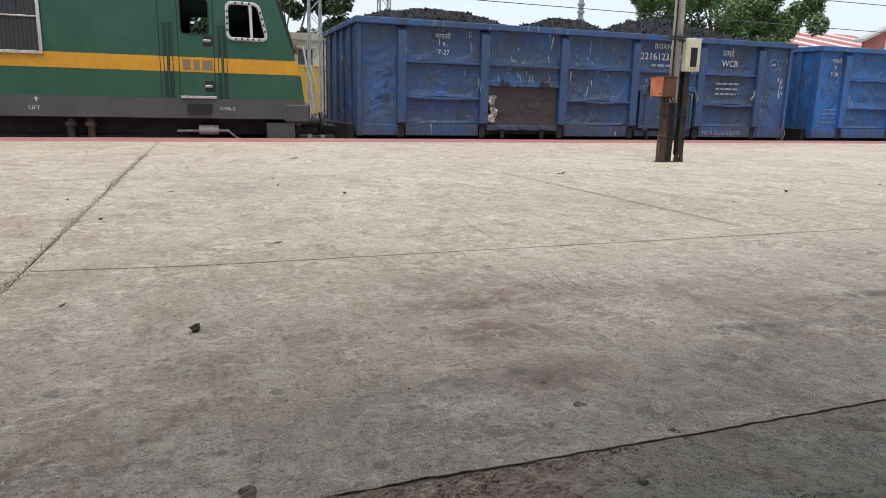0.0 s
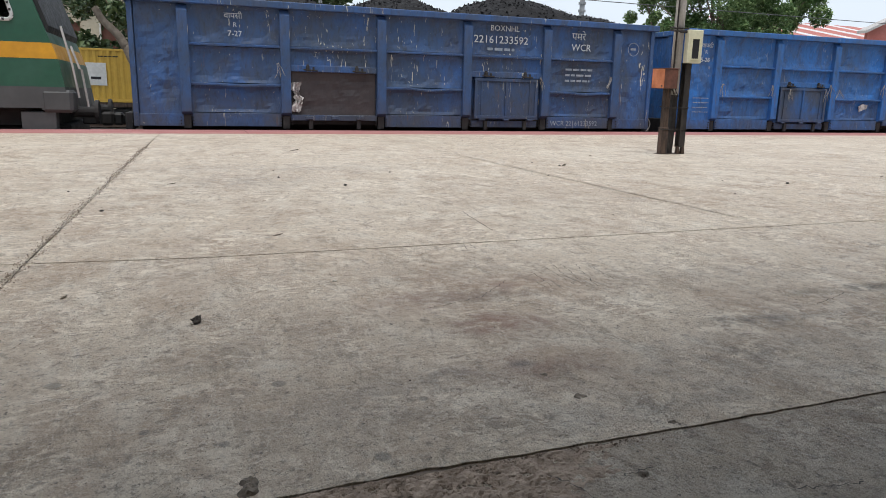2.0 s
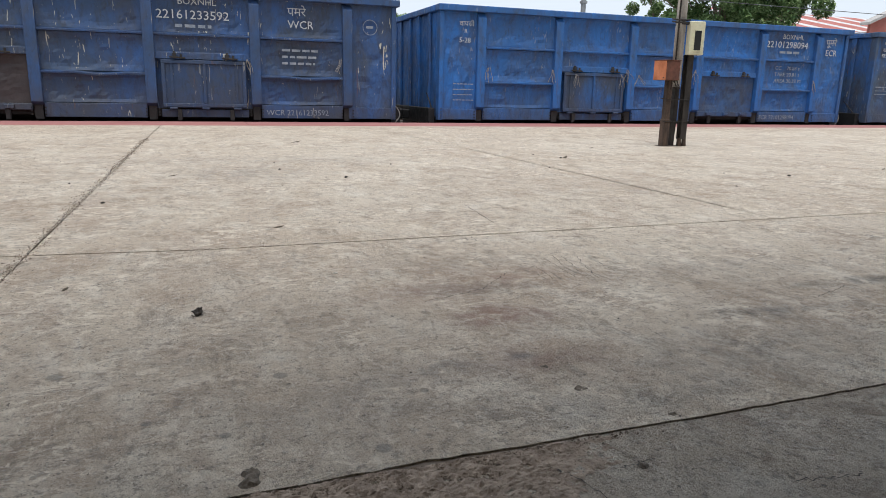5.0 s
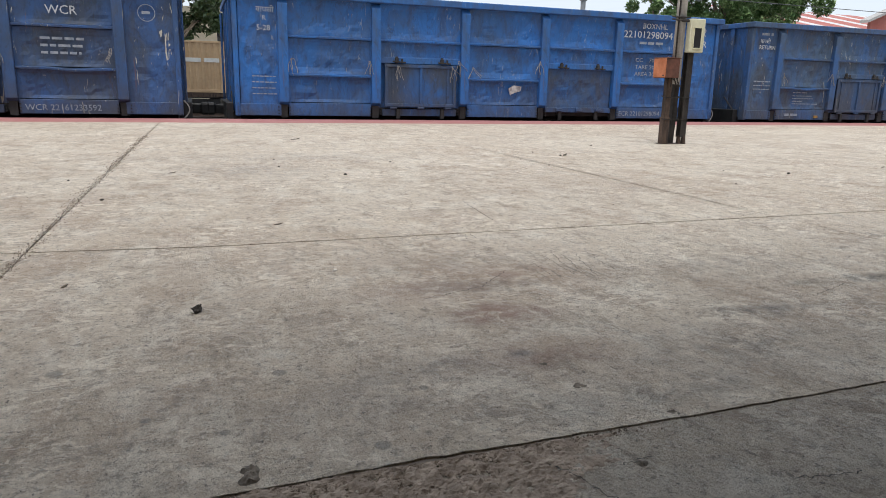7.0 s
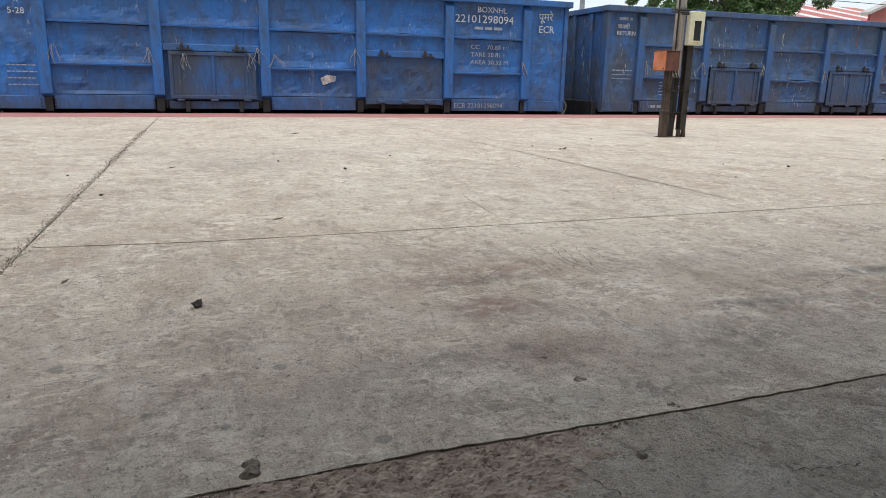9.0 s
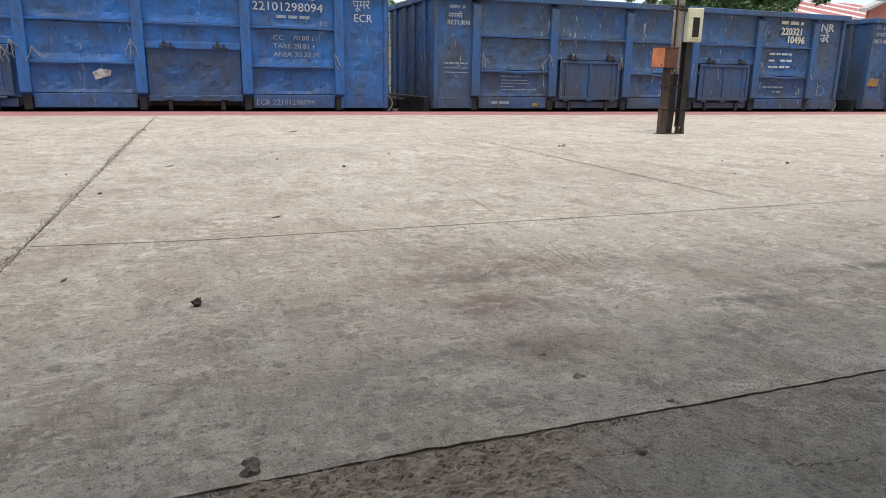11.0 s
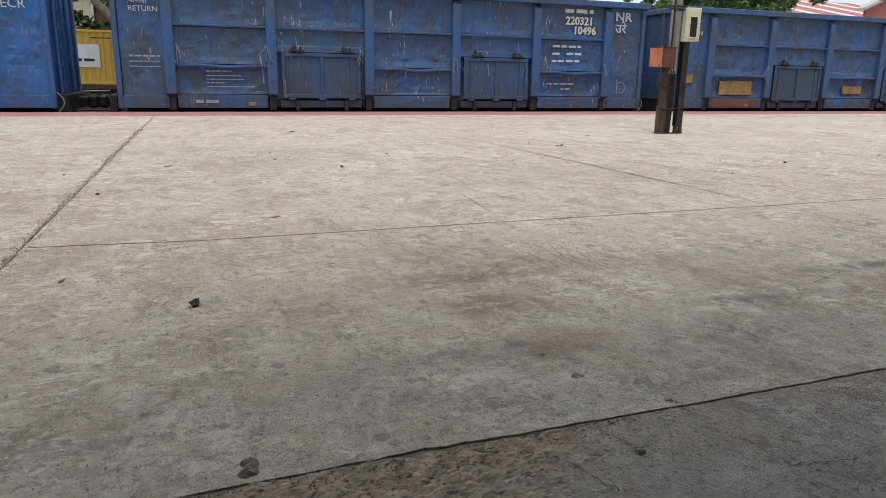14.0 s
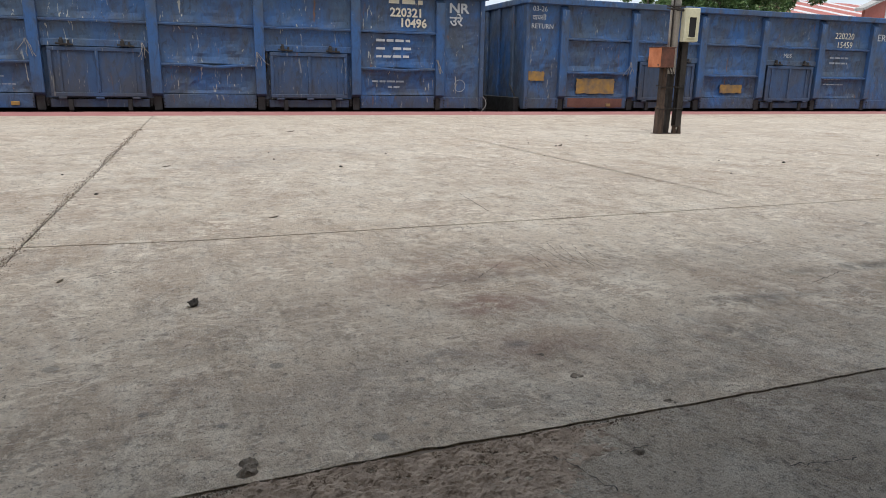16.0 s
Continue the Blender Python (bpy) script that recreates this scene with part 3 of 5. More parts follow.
# hairline cracks and scratches in the slabs
crk = random.Random(31)
for pts in (((0.50, 0.99), (0.56, 0.92), (0.60, 0.80)), ((0.66, 0.905), (0.74, 0.915)), ((1.241, 2.31), (1.218, 2.013)), ((1.154, 2.224), (1.132, 2.014)), ((1.379, 2.304), (1.282, 1.974)), ((1.33, 2.33), (1.27, 2.08)), ((1.30, 2.35), (1.25, 2.16)), ((1.42, 2.25), (1.40, 2.05)), ((1.115, 2.759), (1.105, 2.655)), ((1.09, 2.76), (1.06, 2.65)), ((1.401, 3.583), (1.337, 2.987)), ((0.62, 1.90), (0.85, 1.98), (1.02, 2.16)), ((1.46, 2.67), (1.62, 2.63)), ((-0.34, 2.34), (-0.26, 2.37), (-0.20, 2.36)), ((1.85, 1.6), (2.1, 1.7)), ((-0.60, 2.2), (-0.64, 2.5), (-0.60, 2.75), (-0.635, 3.0), (-0.60, 3.4), (-0.63, 3.9), (-0.60, 4.6)), ((-0.585, 5.0), (-0.61, 5.8), (-0.575, 6.8), (-0.56, 8.5)), ((0.92, 0.78), (1.06, 0.76))):
    bm = bmesh.new()
    fine = []
    for a, b in zip(pts, pts[1:]):
        for i in range(14):
            t = i / 14
            fine.append(Vector((a[0] + (b[0] - a[0]) * t, a[1] + (b[1] - a[1]) * t, 0.0016)) + Vector((crk.gauss(0, 0.003), crk.gauss(0, 0.003), 0)))
    wide = 0.0014 if pts[0][1] < 3.2 else 0.003
    for a, b in zip(fine, fine[1:]):
        rod(bm, a, b, wide * crk.uniform(0.4, 1.0), 4)
    bmesh.ops.scale(bm, vec=(1, 1, 0.35), verts=bm.verts, space=Matrix.Translation((0, 0, -0.0012)))
    part("hairline_crack", bm, "stone", platform, "thin dark crack")

# second platform and tracks beyond the train
sheet("pavement_far", -120, 200, 38.8, 83, -1.0, "far_concrete", "pale concrete apron beyond the tracks", 0.2)
for y in (13.43, 15.11, 34.75, 36.43):
    bm = bmesh.new()
    for dx, dz0, dz1 in ((0.035, RAIL - 0.04, RAIL), (0.009, RAIL - 0.13, RAIL - 0.04), (0.07, RAIL - 0.15, RAIL - 0.13)):
        box(bm, -80, 120, y - dx, y + dx, dz0, dz1)
    tagged(part("rail", bm, "rail"), "worn rusty-sided steel running rail on sleepers", "rail", "rails", "structure")
bm = bmesh.new()
for i in range(160):
    x = -40 + i * 0.65
    box(bm, x, x + 0.25, 12.92, 15.62, RAIL - 0.36, RAIL - 0.155)
tagged(part("sleepers", bm, "far_concrete"), "row of concrete sleepers under the rails", "sleepers", kind="stuff")

# the shelter that shades the near part of the platform
tagged(part("platform_roof", cube(-40, 40, -9, 0.88, 3.15, 3.27), "roofing"), "grey sheet canopy over the platform", "canopy", kind="structure")
tagged(part("wall_back", cube(-40, 40, -5.2, -4.9, -0.06, 3.15), "plaster"), "dull plaster station wall behind the platform", "wall", kind="structure")


# ---- the train ----
POSTS = (0.835, 2.493, 4.222, 5.905, 7.590, 9.193)
LONG = 10.097
DEEP = 3.10
UP = 0.84         # wagon heights below are above the platform; the wagon stands on the rails


def dented(x0, x1, z0, z1, seed, amp, bulge=0.0):
    """A thin steel sheet with pressed-in dents."""
    nx, nz = max(6, int((x1 - x0) * 18)), max(6, int((z1 - z0) * 20))
    bm = bmesh.new()
    grid = []
    for j in range(nz + 1):
        row = []
        for i in range(nx + 1):
            u, v = i / nx, j / nz
            x, z = x0 + (x1 - x0) * u, z0 + (z1 - z0) * v
            edge = min(1.0, 6 * min(u, 1 - u)) * min(1.0, 5 * min(v, 1 - v))
            n = noise.noise((x * 2.3, seed, z * 3.1)) + 0.9 * abs(noise.noise((x * 4.0 + z * 3, seed + 3, z * 5))) + 0.4 * noise.noise((x * 9, seed, z * 9))
            y = edge * (3.0 * amp * (0.6 + n) + bulge * math.sin(math.pi * v))
            row.append(bm.verts.new((x, max(-0.004, min(y, 0.045)), z + UP)))
        grid.append(row)
    for j in range(nz):
        for i in range(nx):
            bm.faces.new((grid[j][i], grid[j][i + 1], grid[j + 1][i + 1], grid[j + 1][i]))
    ring = grid[0] + [r[-1] for r in grid[1:]] + grid[-1][-2::-1] + [r[0] for r in grid[-2:0:-1]]
    back = [bm.verts.new((v.co.x, 0.05, v.co.z)) for v in ring]
    for i in range(len(ring)):
        j = (i + 1) % len(ring)
        bm.faces.new((ring[j], ring[i], back[i], back[j]))
    bmesh.ops.recalc_face_normals(bm, faces=bm.faces)
    return bm


def beam(x0, x1, z, seed, deep=0.065, high=0.05, bend=0.0):
    """A horizontal stiffener, slightly knocked about."""
    bm = bmesh.new()
    n = 10
    prev = None
    for i in range(n + 1):
        x = x0 + (x1 - x0) * i / n
        e = min(1, 4 * min(i, n - i) / n)
        dz = e * (0.012 * noise.noise((x * 2, seed, 0)) - bend * max(0, 1 - abs(i / n - 0.55) * 4))
        dy = e * 0.012 * noise.noise((x * 2.4, seed, 7))
        sec = [bm.verts.new((x, y + dy, z + UP + dz + h)) for y, h in ((0.03, -high * 0.45), (-deep, -high * 0.40), (-deep - 0.004, high * 0.10), (0.03, high * 0.75))]
        if prev:
            for a in range(4):
                b = (a + 1) % 4
                bm.faces.new((prev[a], prev[b], sec[b], sec[a]))
        else:
            bm.faces.new(sec)
        prev = sec
    bm.faces.new(prev[::-1])
    bmesh.ops.recalc_face_normals(bm, faces=bm.faces)
    return bm


def post_shape():
    """A side post: wide flanged channel with its foot cut on the slant."""
    bm = prism([(-0.085, 0.24 + UP), (0.085, 0.24 + UP), (0.085, 2.05 + UP), (-0.085, 2.05 + UP)], -0.10, 0.02)
    for v in bm.verts:
        if v.co.y < -0.05:
            if v.co.z < 1.5:
                v.co.z += 0.06
            else:
                v.co.z -= 0.10
    bmesh.ops.bevel(bm, geom=bm.edges[:], offset=0.007, segments=1, affect="EDGES")
    return bm


def door_framed(x0, x1, paint, top, wagon):
    """A bottom-hung flap door with a frame and a middle stile."""
    door = part("flap_door", cube(x0 + 0.13, x1 - 0.13, -0.045, 0.0, 0.27 + UP, 0.99 + UP, bevel=0.006), top, wagon, "grimy dark side door")
    for a, b, c, d in ((x0 + 0.10, x1 - 0.10, 0.95, 1.01), (x0 + 0.10, x1 - 0.10, 0.24, 0.30), (x0 + 0.10, x0 + 0.16, 0.30, 0.95), (x1 - 0.16, x1 - 0.10, 0.30, 0.95), ((x0 + x1) / 2 - 0.025, (x0 + x1) / 2 + 0.025, 0.30, 0.95)):
        part("door_frame", cube(a, b, -0.075, -0.045, c + UP, d + UP, bevel=0.006), paint, door)
    for u in (0.26, -0.26):
        x = x0 + u if u > 0 else x1 + u
        part("stay_bar", cube(x - 0.02, x + 0.02, -0.062, -0.045, 0.30 + UP, 0.95 + UP), top, door)
        part("hinge_bracket", cube(x - 0.06, x + 0.06, -0.10, -0.04, 0.205 + UP, 0.236 + UP, bevel=0.006), top, door)
    part("hinge_bracket", cube((x0 + x1) / 2 - 0.06, (x0 + x1) / 2 + 0.06, -0.10, -0.04, 0.205 + UP, 0.236 + UP, bevel=0.006), top, door)
    return door


def latch(x, z, wagon):
    bm = cube(x - 0.03, x + 0.03, -0.11, -0.05, z + UP - 0.045, z + UP + 0.045, bevel=0.008)
    rod(bm, (x - 0.08, -0.10, z + UP - 0.02), (x + 0.17, -0.09, z + UP - 0.035), 0.014, 6)
    rod(bm, (x + 0.10, -0.09, z + UP - 0.05), (x + 0.10, -0.09, z + UP + 0.03), 0.02, 6)
    box(bm, x - 0.02, x + 0.02, -0.10, -0.05, z + UP + 0.03, z + UP + 0.07, 0.006)
    return part("door_latch", bm, "dark", wagon, "greasy black latch")


def frayed(x, z, wagon, seed, size=0.28):
    """A loop of loose wire ends hung on a post."""
    rnd = random.Random(seed)
    bm = bmesh.new()
    for k in range(4):
        p = Vector((x + rnd.uniform(-0.02, 0.02), -0.115, z + UP))
        d = Vector((rnd.uniform(-0.4, 0.9), 0, -1)).normalized()
        for s in range(4):
            q = p + d * size * rnd.uniform(0.15, 0.32)
            rod(bm, p, q, 0.005, 5)
            p, d = q, (d + Vector((rnd.uniform(-0.6, 0.6), 0, -0.2))).normalized()
    return part("loose_wire", bm, "wire", wagon, "frayed pale tie wire")


def wheelset(wagon, x, y, r, rims="rail"):
    w = part("wheelset", stick((0, -0.92, 0), (0, 0.92, 0), 0.08, 10), "dark", wagon)
    w.location = (x, y, r)
    for s in (-1, 1):
        bm = stick((0, s * 0.84 - 0.065, 0), (0, s * 0.84 + 0.065, 0), r, 28)
        rod(bm, (0, s * 0.775 - 0.015, 0), (0, s * 0.775 + 0.015, 0), r + 0.028, 28)
        rod(bm, (0, s * 0.9 - 0.02, 0), (0, s * 0.9 + 0.03, 0), 0.14, 14)
        part("wheel", bm, rims, w)
    return w


WHEELS = []


def bogie(wagon, x, y, r, span):
    bm = bmesh.new()
    for s in (-1, 1):
        box(bm, x - span / 2 - 0.25, x + span / 2 + 0.25, y + s * 1.05 - 0.07, y + s * 1.05 + 0.07, r + 0.05, r + 0.20, 0.02)
        box(bm, x - 0.35, x + 0.35, y + s * 1.05 - 0.09, y + s * 1.05 + 0.09, r - 0.30, r + 0.05, 0.02)
    box(bm, x - 0.22, x + 0.22, y - 1.0, y + 1.0, r - 0.05, r + 0.28, 0.02)
    part("bogie_frame", bm, "dark", wagon, "black cast bogie frame")
    for s in (-1, 1):
        WHEELS.append((wheelset(wagon, x + s * span / 2, y, r), r))


def coal_load(name, x, top, humps, seed):
    """A heap of coal in the open wagon."""
    bm = bmesh.new()
    nx, ny = 110, 26
    grid = []
    for i in range(nx + 1):
        row = []
        for j in range(ny + 1):
            u, v = i / nx, j / ny
            px, py = 0.12 + (LONG - 0.24) * u, 0.10 + (DEEP - 0.2) * v
            h = max((a * max(0.0, 1 - ((u - c) / w) ** 2) for c, w, a in humps), default=0) * (1 - abs(2 * v - 1) ** 2.4)
            n = 0.05 * noise.noise((px * 2, py * 2, seed)) + 0.035 * noise.noise((px * 6, py * 6, seed)) + 0.022 * noise.noise((px * 15, py * 15, seed))
            row.append(bm.verts.new((px, py, top + UP + h + n)))
        grid.append(row)
    for i in range(nx):
        for j in range(ny):
            bm.faces.new((grid[i][j], grid[i + 1][j], grid[i + 1][j + 1], grid[i][j + 1]))
    rnd = random.Random(seed)
    edge = [e for e in bm.edges if e.is_boundary]
    for k in range(4200):
        i, j = rnd.randrange(2, nx - 1), rnd.randrange(1, ny)
        pebble(bm, grid[i][j].co + Vector((rnd.uniform(-0.05, 0.05), rnd.uniform(-0.06, 0.06), 0)), rnd.uniform(0.014, 0.036) * (1.7 if rnd.random() < 0.04 else 1), rnd)
    r = bmesh.ops.extrude_edge_only(bm, edges=edge)
    for v in r["geom"]:
        if isinstance(v, bmesh.types.BMVert):
            v.co.z = 0.30 + UP
    load = part(name, bm, "coal")
    load.matrix_basis = pose(x, SIDE, RAIL)
    return tagged(load, "heaped black coal filling an open freight wagon", "coal", "coal loads", "stuff")


def wagon(x, tone, label, doors, seed, sheet_amp=0.014, plain_doors=()):
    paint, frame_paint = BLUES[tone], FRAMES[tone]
    w = base("freight_wagon", pose(x, SIDE, RAIL), label, "freight wagon", "coal train wagons")
    door_paint = DOORS[tone]
    xs = (0.0, *POSTS, LONG)
    # near side
    part("side_wall", cube(0.02, LONG - 0.02, 0.05, 0.10, 0.22 + UP, 2.06 + UP), paint, w)
    for b in range(7):
        x0, x1 = xs[b] + (0.10 if b == 0 else 0.085), xs[b + 1] - (0.07 if b == 6 else 0.085)
        if b in (0, 6):
            part("side_sheet", dented(x0, x1, 0.26, 2.05, seed + b, sheet_amp * 0.5), paint, w)
            part("sill", cube(x0 - 0.06, x1 + 0.03, -0.035, 0.05, 0.06 + UP, 0.262 + UP, bevel=0.006), paint, w)
            continue
        part("side_sheet", dented(x0, x1, 1.45, 2.05, seed + b, sheet_amp), paint, w)
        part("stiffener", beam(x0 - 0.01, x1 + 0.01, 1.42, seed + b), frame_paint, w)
        if b in doors or b in plain_doors:
            part("side_sheet", dented(x0, x1, 1.10, 1.40, seed + b + 20, sheet_amp * 0.5), paint, w)
            part("lintel", cube(x0, x1, -0.05, 0.03, 1.02 + UP, 1.13 + UP, bevel=0.008), paint, w)
            for lx in (x0 + 0.30, x1 - 0.38):
                latch(lx, 1.075, w)
            if b in doors:
                door_framed(x0 - 0.02, x1 + 0.02, door_paint, door_paint, w)
                bm = cube(x0 + 0.05, x1 - 0.05, -0.01, 0.05, 0.07 + UP, 0.20 + UP, bevel=0.006)
            else:
                part("flap_door", dented(x0 + 0.02, x1 - 0.02, 0.27, 1.02, seed + 50, 0.01), door_paint, w, "flat grimy side door")
                bm = cube(x0, x1, -0.05, 0.05, 0.17 + UP, 0.27 + UP, bevel=0.006)
                for u in (0.2, 0.5, 0.8):
                    bx = x0 + (x1 - x0) * u
                    box(bm, bx - 0.07, bx + 0.07, -0.09, -0.04, 0.19 + UP, 0.25 + UP, 0.008)
            part("sill", bm, door_paint, w)
            for u in (0.22, 0.78):
                bx = x0 + (x1 - x0) * u
                part("step_iron", cube(bx - 0.035, bx + 0.035, -0.06, 0.0, 0.02 + UP, 0.2 + UP, bevel=0.006), "dark", w)
        else:
            part("side_sheet", dented(x0, x1, 0.80, 1.39, seed + b + 20, sheet_amp), paint, w)
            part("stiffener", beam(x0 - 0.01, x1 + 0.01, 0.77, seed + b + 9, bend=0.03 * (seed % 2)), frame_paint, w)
            part("side_sheet", dented(x0, x1, 0.30, 0.745, seed + b + 40, sheet_amp * 1.3), paint, w)
            part("sill", cube(x0, x1, -0.03, 0.05, 0.06 + UP, 0.285 + UP, bevel=0.006), paint, w)
    p0 = None
    for px in POSTS:
        if p0 is None:
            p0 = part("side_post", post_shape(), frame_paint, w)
            p0.location.x = px
        else:
            again(p0, px - POSTS[0])
        bm = cube(px - 0.06, px + 0.06, -0.02, 0.06, 0.03 + UP, 0.25 + UP)
        for s in (-1, 1):
            for q in range(3):
                rod(bm, (px + s * 0.10, -0.05, 0.10 + 0.055 * q + UP), (px + s * 0.10, 0.0, 0.10 + 0.055 * q + UP), 0.012, 6)
        part("foot_pocket", bm, "dark", w)
    for cx in (0.05, LONG - 0.035):
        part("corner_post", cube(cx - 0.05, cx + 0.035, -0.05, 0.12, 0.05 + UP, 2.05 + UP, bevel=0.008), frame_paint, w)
        rv = part("rivet", stick((cx, -0.066, 0.09 + UP), (cx, -0.04, 0.09 + UP), 0.016, 6), paint, w)
        for q in range(1, 4):
            again(rv, 0, 0, 0.06 * q)
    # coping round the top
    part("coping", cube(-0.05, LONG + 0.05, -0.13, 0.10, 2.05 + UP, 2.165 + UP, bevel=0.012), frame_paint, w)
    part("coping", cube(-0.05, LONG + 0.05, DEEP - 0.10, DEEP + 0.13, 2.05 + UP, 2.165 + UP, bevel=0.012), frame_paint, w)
    for cx in (-0.05, LONG - 0.10):
        part("coping", cube(cx, cx + 0.15, 0.10, DEEP - 0.10, 2.05 + UP, 2.163 + UP, bevel=0.012), paint, w)
    # far side, ends and floor
    part("side_wall", cube(0.02, LONG - 0.02, DEEP - 0.06, DEEP, 0.08 + UP, 2.06 + UP), paint, w)
    for cx, s in ((0.02, -1), (LONG - 0.02, 1)):
        part("end_wall", cube(cx, cx + s * -0.05, 0.10, DEEP - 0.06, 0.10 + UP, 2.05 + UP), paint, w)
        for py in (0.55, 1.25, 1.85, 2.55):
            part("end_post", cube(cx, cx + s * 0.05, py - 0.06, py + 0.06, 0.12 + UP, 2.05 + UP, bevel=0.01), paint, w)
        part("headstock", cube(cx - 0.04, cx + s * 0.16, 0.12, DEEP - 0.12, -0.02 + UP, 0.27 + UP, bevel=0.01), "black", w)
        ly = 2.70 if s < 0 else 0.22
        ladder = part("ladder", stick((cx + s * 0.08, ly, 0.05 + UP), (cx + s * 0.08, ly, 1.98 + UP), 0.016, 6), paint, w)
        part("stile", stick((cx + s * 0.08, ly + 0.34, 0.05 + UP), (cx + s * 0.08, ly + 0.34, 1.98 + UP), 0.016, 6), paint, ladder)
        for k in range(7):
            part("rung", stick((cx + s * 0.08, ly, 0.15 + 0.29 * k + UP), (cx + s * 0.08, ly + 0.34, 0.15 + 0.29 * k + UP), 0.012, 6), paint, ladder)
        bm = cube(cx, cx + s * 0.45, DEEP / 2 - 0.11, DEEP / 2 + 0.11, 0.02 + UP, 0.20 + UP, bevel=0.02)
        box(bm, cx + s * 0.30, cx + s * 0.47, DEEP / 2 - 0.20, DEEP / 2 + 0.20, 0.0 + UP, 0.23 + UP, 0.04)
        rod(bm, (cx + s * 0.1, DEEP / 2 - 0.6, -0.05 + UP), (cx + s * 0.42, DEEP / 2 - 0.35, -0.2 + UP), 0.03, 8)
        part("coupler", bm, "black", w, "black knuckle coupler")
        if s > 0:
            bm = bmesh.new()
            loop = [(cx + 0.03 + 0.09 * math.sin(a * 0.35), 0.02, 0.30 + UP - 0.30 * a / 9) for a in range(10)]
            for a, b in zip(loop, loop[1:]):
                rod(bm, a, b, 0.011, 6)
            part("brake_hose", bm, "wire", w, "pale looped brake hose")
        else:
            part("brake_lever", stick((cx - 0.05, 0.10, 0.10 + UP), (cx - 0.05, 0.6, 0.55 + UP), 0.012, 6), "dark", w)
    part("floor_plate", cube(0.05, LONG - 0.05, 0.05, DEEP - 0.05, 0.10 + UP, 0.22 + UP), "dark", w)
    bm = cube(0.1, LONG - 0.1, 0.35, DEEP - 0.35, -0.16 + UP, 0.10 + UP)
    box(bm, 4.2, 5.6, 0.5, 1.2, -0.35 + UP, 0.10 + UP, 0.02)
    part("underframe", bm, "dark", w)
    for bx in (1.75, LONG - 1.75):
        bogie(w, bx, DEEP / 2, 0.46, 2.0)
    return w


TRAIN = []
wa = wagon(2.847, 0, "dark navy blue open coal wagon, scratched and dented", (4,), 1, 0.022, (2,))
wb = wagon(13.790, 1, "bright blue open coal wagon with dented sides", (2,), 2, 0.020, (4,))
wc = wagon(24.780, 2, "dull grey-blue open coal wagon streaked with rust", (2, 4), 3, 0.014)
wd = wagon(35.760, 3, "grimy blue open coal wagon with yellow patches", (2, 4), 4, 0.014)
we = wagon(46.720, 4, "dull blue open coal wagon at the train's tail", (2, 4), 6, 0.014)
for ob in wa.children:
    if ob.name.startswith("flap_door") and ob.get("label", "").startswith("flat"):
        ob.data.materials[0] = M["door_brown"]
        tagged(ob, "flat brown-black side door")
TRAIN += [wa, wb, wc, wd, we]
TRAIN.append(coal_load("coal_load", 2.847, 2.03, ((0.18, 0.22, 0.52), (0.48, 0.14, 0.50), (0.74, 0.19, 0.66), (0.90, 0.12, 0.40)), 11))
TRAIN.append(coal_load("coal_load", 13.790, 2.00, ((0.25, 0.2, 0.10), (0.6, 0.3, 0.16), (0.9, 0.12, 0.08)), 12))
TRAIN.append(coal_load("coal_load", 24.780, 2.00, ((0.3, 0.2, 0.14), (0.75, 0.2, 0.16)), 13))
TRAIN.append(coal_load("coal_load", 35.760, 2.00, ((0.3, 0.25, 0.14), (0.7, 0.28, 0.26)), 14))
TRAIN.append(coal_load("coal_load", 46.720, 2.00, ((0.5, 0.4, 0.2),), 15))

# writing on the wagons (x along the wagon, z above the platform)
F = -0.008


def put(w, text, size, x, z, mat="white", wide=1.0, bold=0.0, proud=F):
    return lettering(text, size, x, proud, z + UP, w, mat, wide=wide, bold=bold)


put(wa, "वापसी", 0.13, 1.50, 1.86)
put(wa, "R", 0.11, 1.64, 1.72)
put(wa, "7-27", 0.13, 1.55, 1.57)
put(wa, "BOXNHL", 0.15, 6.38, 1.90)
put(wa, "22161233592", 0.20, 6.04, 1.67, wide=1.05)
bars([(6.33, 1.52, 0.55, 0.09)], F, wa, "faint")
put(wa, "पमरे", 0.20, 8.16, 1.81)
put(wa, "WCR", 0.19, 8.16, 1.60)
bars([(8.05, 1.20, 0.6, 0.07), (8.05, 1.09, 0.6, 0.07), (8.05, 0.98, 0.55, 0.07)], F, wa, "faint")
put(wa, "WCR 22161233592", 0.135, 7.75, 0.115, "faint", proud=-0.034)
part("round_mark", rim([(9.62 + 0.13 * math.cos(a * 0.3142), 1.68 + UP + 0.13 * math.sin(a * 0.3142)) for a in range(20)], F, 0.006), "faint", wa)
bars([(9.55, 1.65, 0.13, 0.08)], F, wa, "faint")
put(wb, "वापसी", 0.13, 0.40, 1.80)
put(wb, "R", 0.11, 0.50, 1.67)
put(wb, "5-28", 0.13, 0.40, 1.50)
bars([(0.30, 0.72, 0.4, 0.03), (0.30, 0.62, 0.4, 0.03), (0.3, 0.52, 0.4, 0.03), (0.3, 0.42, 0.4, 0.03)], F, wb, "faint")
put(wb, "BOXNHL", 0.15, 8.17, 1.89)
put(wb, "22101298094", 0.20, 7.72, 1.70, wide=1.10)
bars([(8.12, 1.565, 0.55, 0.09)], F, wb, "faint")
for zz, words in ((1.22, "CC    70.88 t"), (1.08, "TARE 20.81 t"), (0.94, "AREA 30.32 M")):
    put(wb, words, 0.115, 8.05, zz, "faint", wide=1.15)
put(wb, "पूमरे", 0.20, 9.46, 1.80)
put(wb, "ECR", 0.19, 9.47, 1.57)
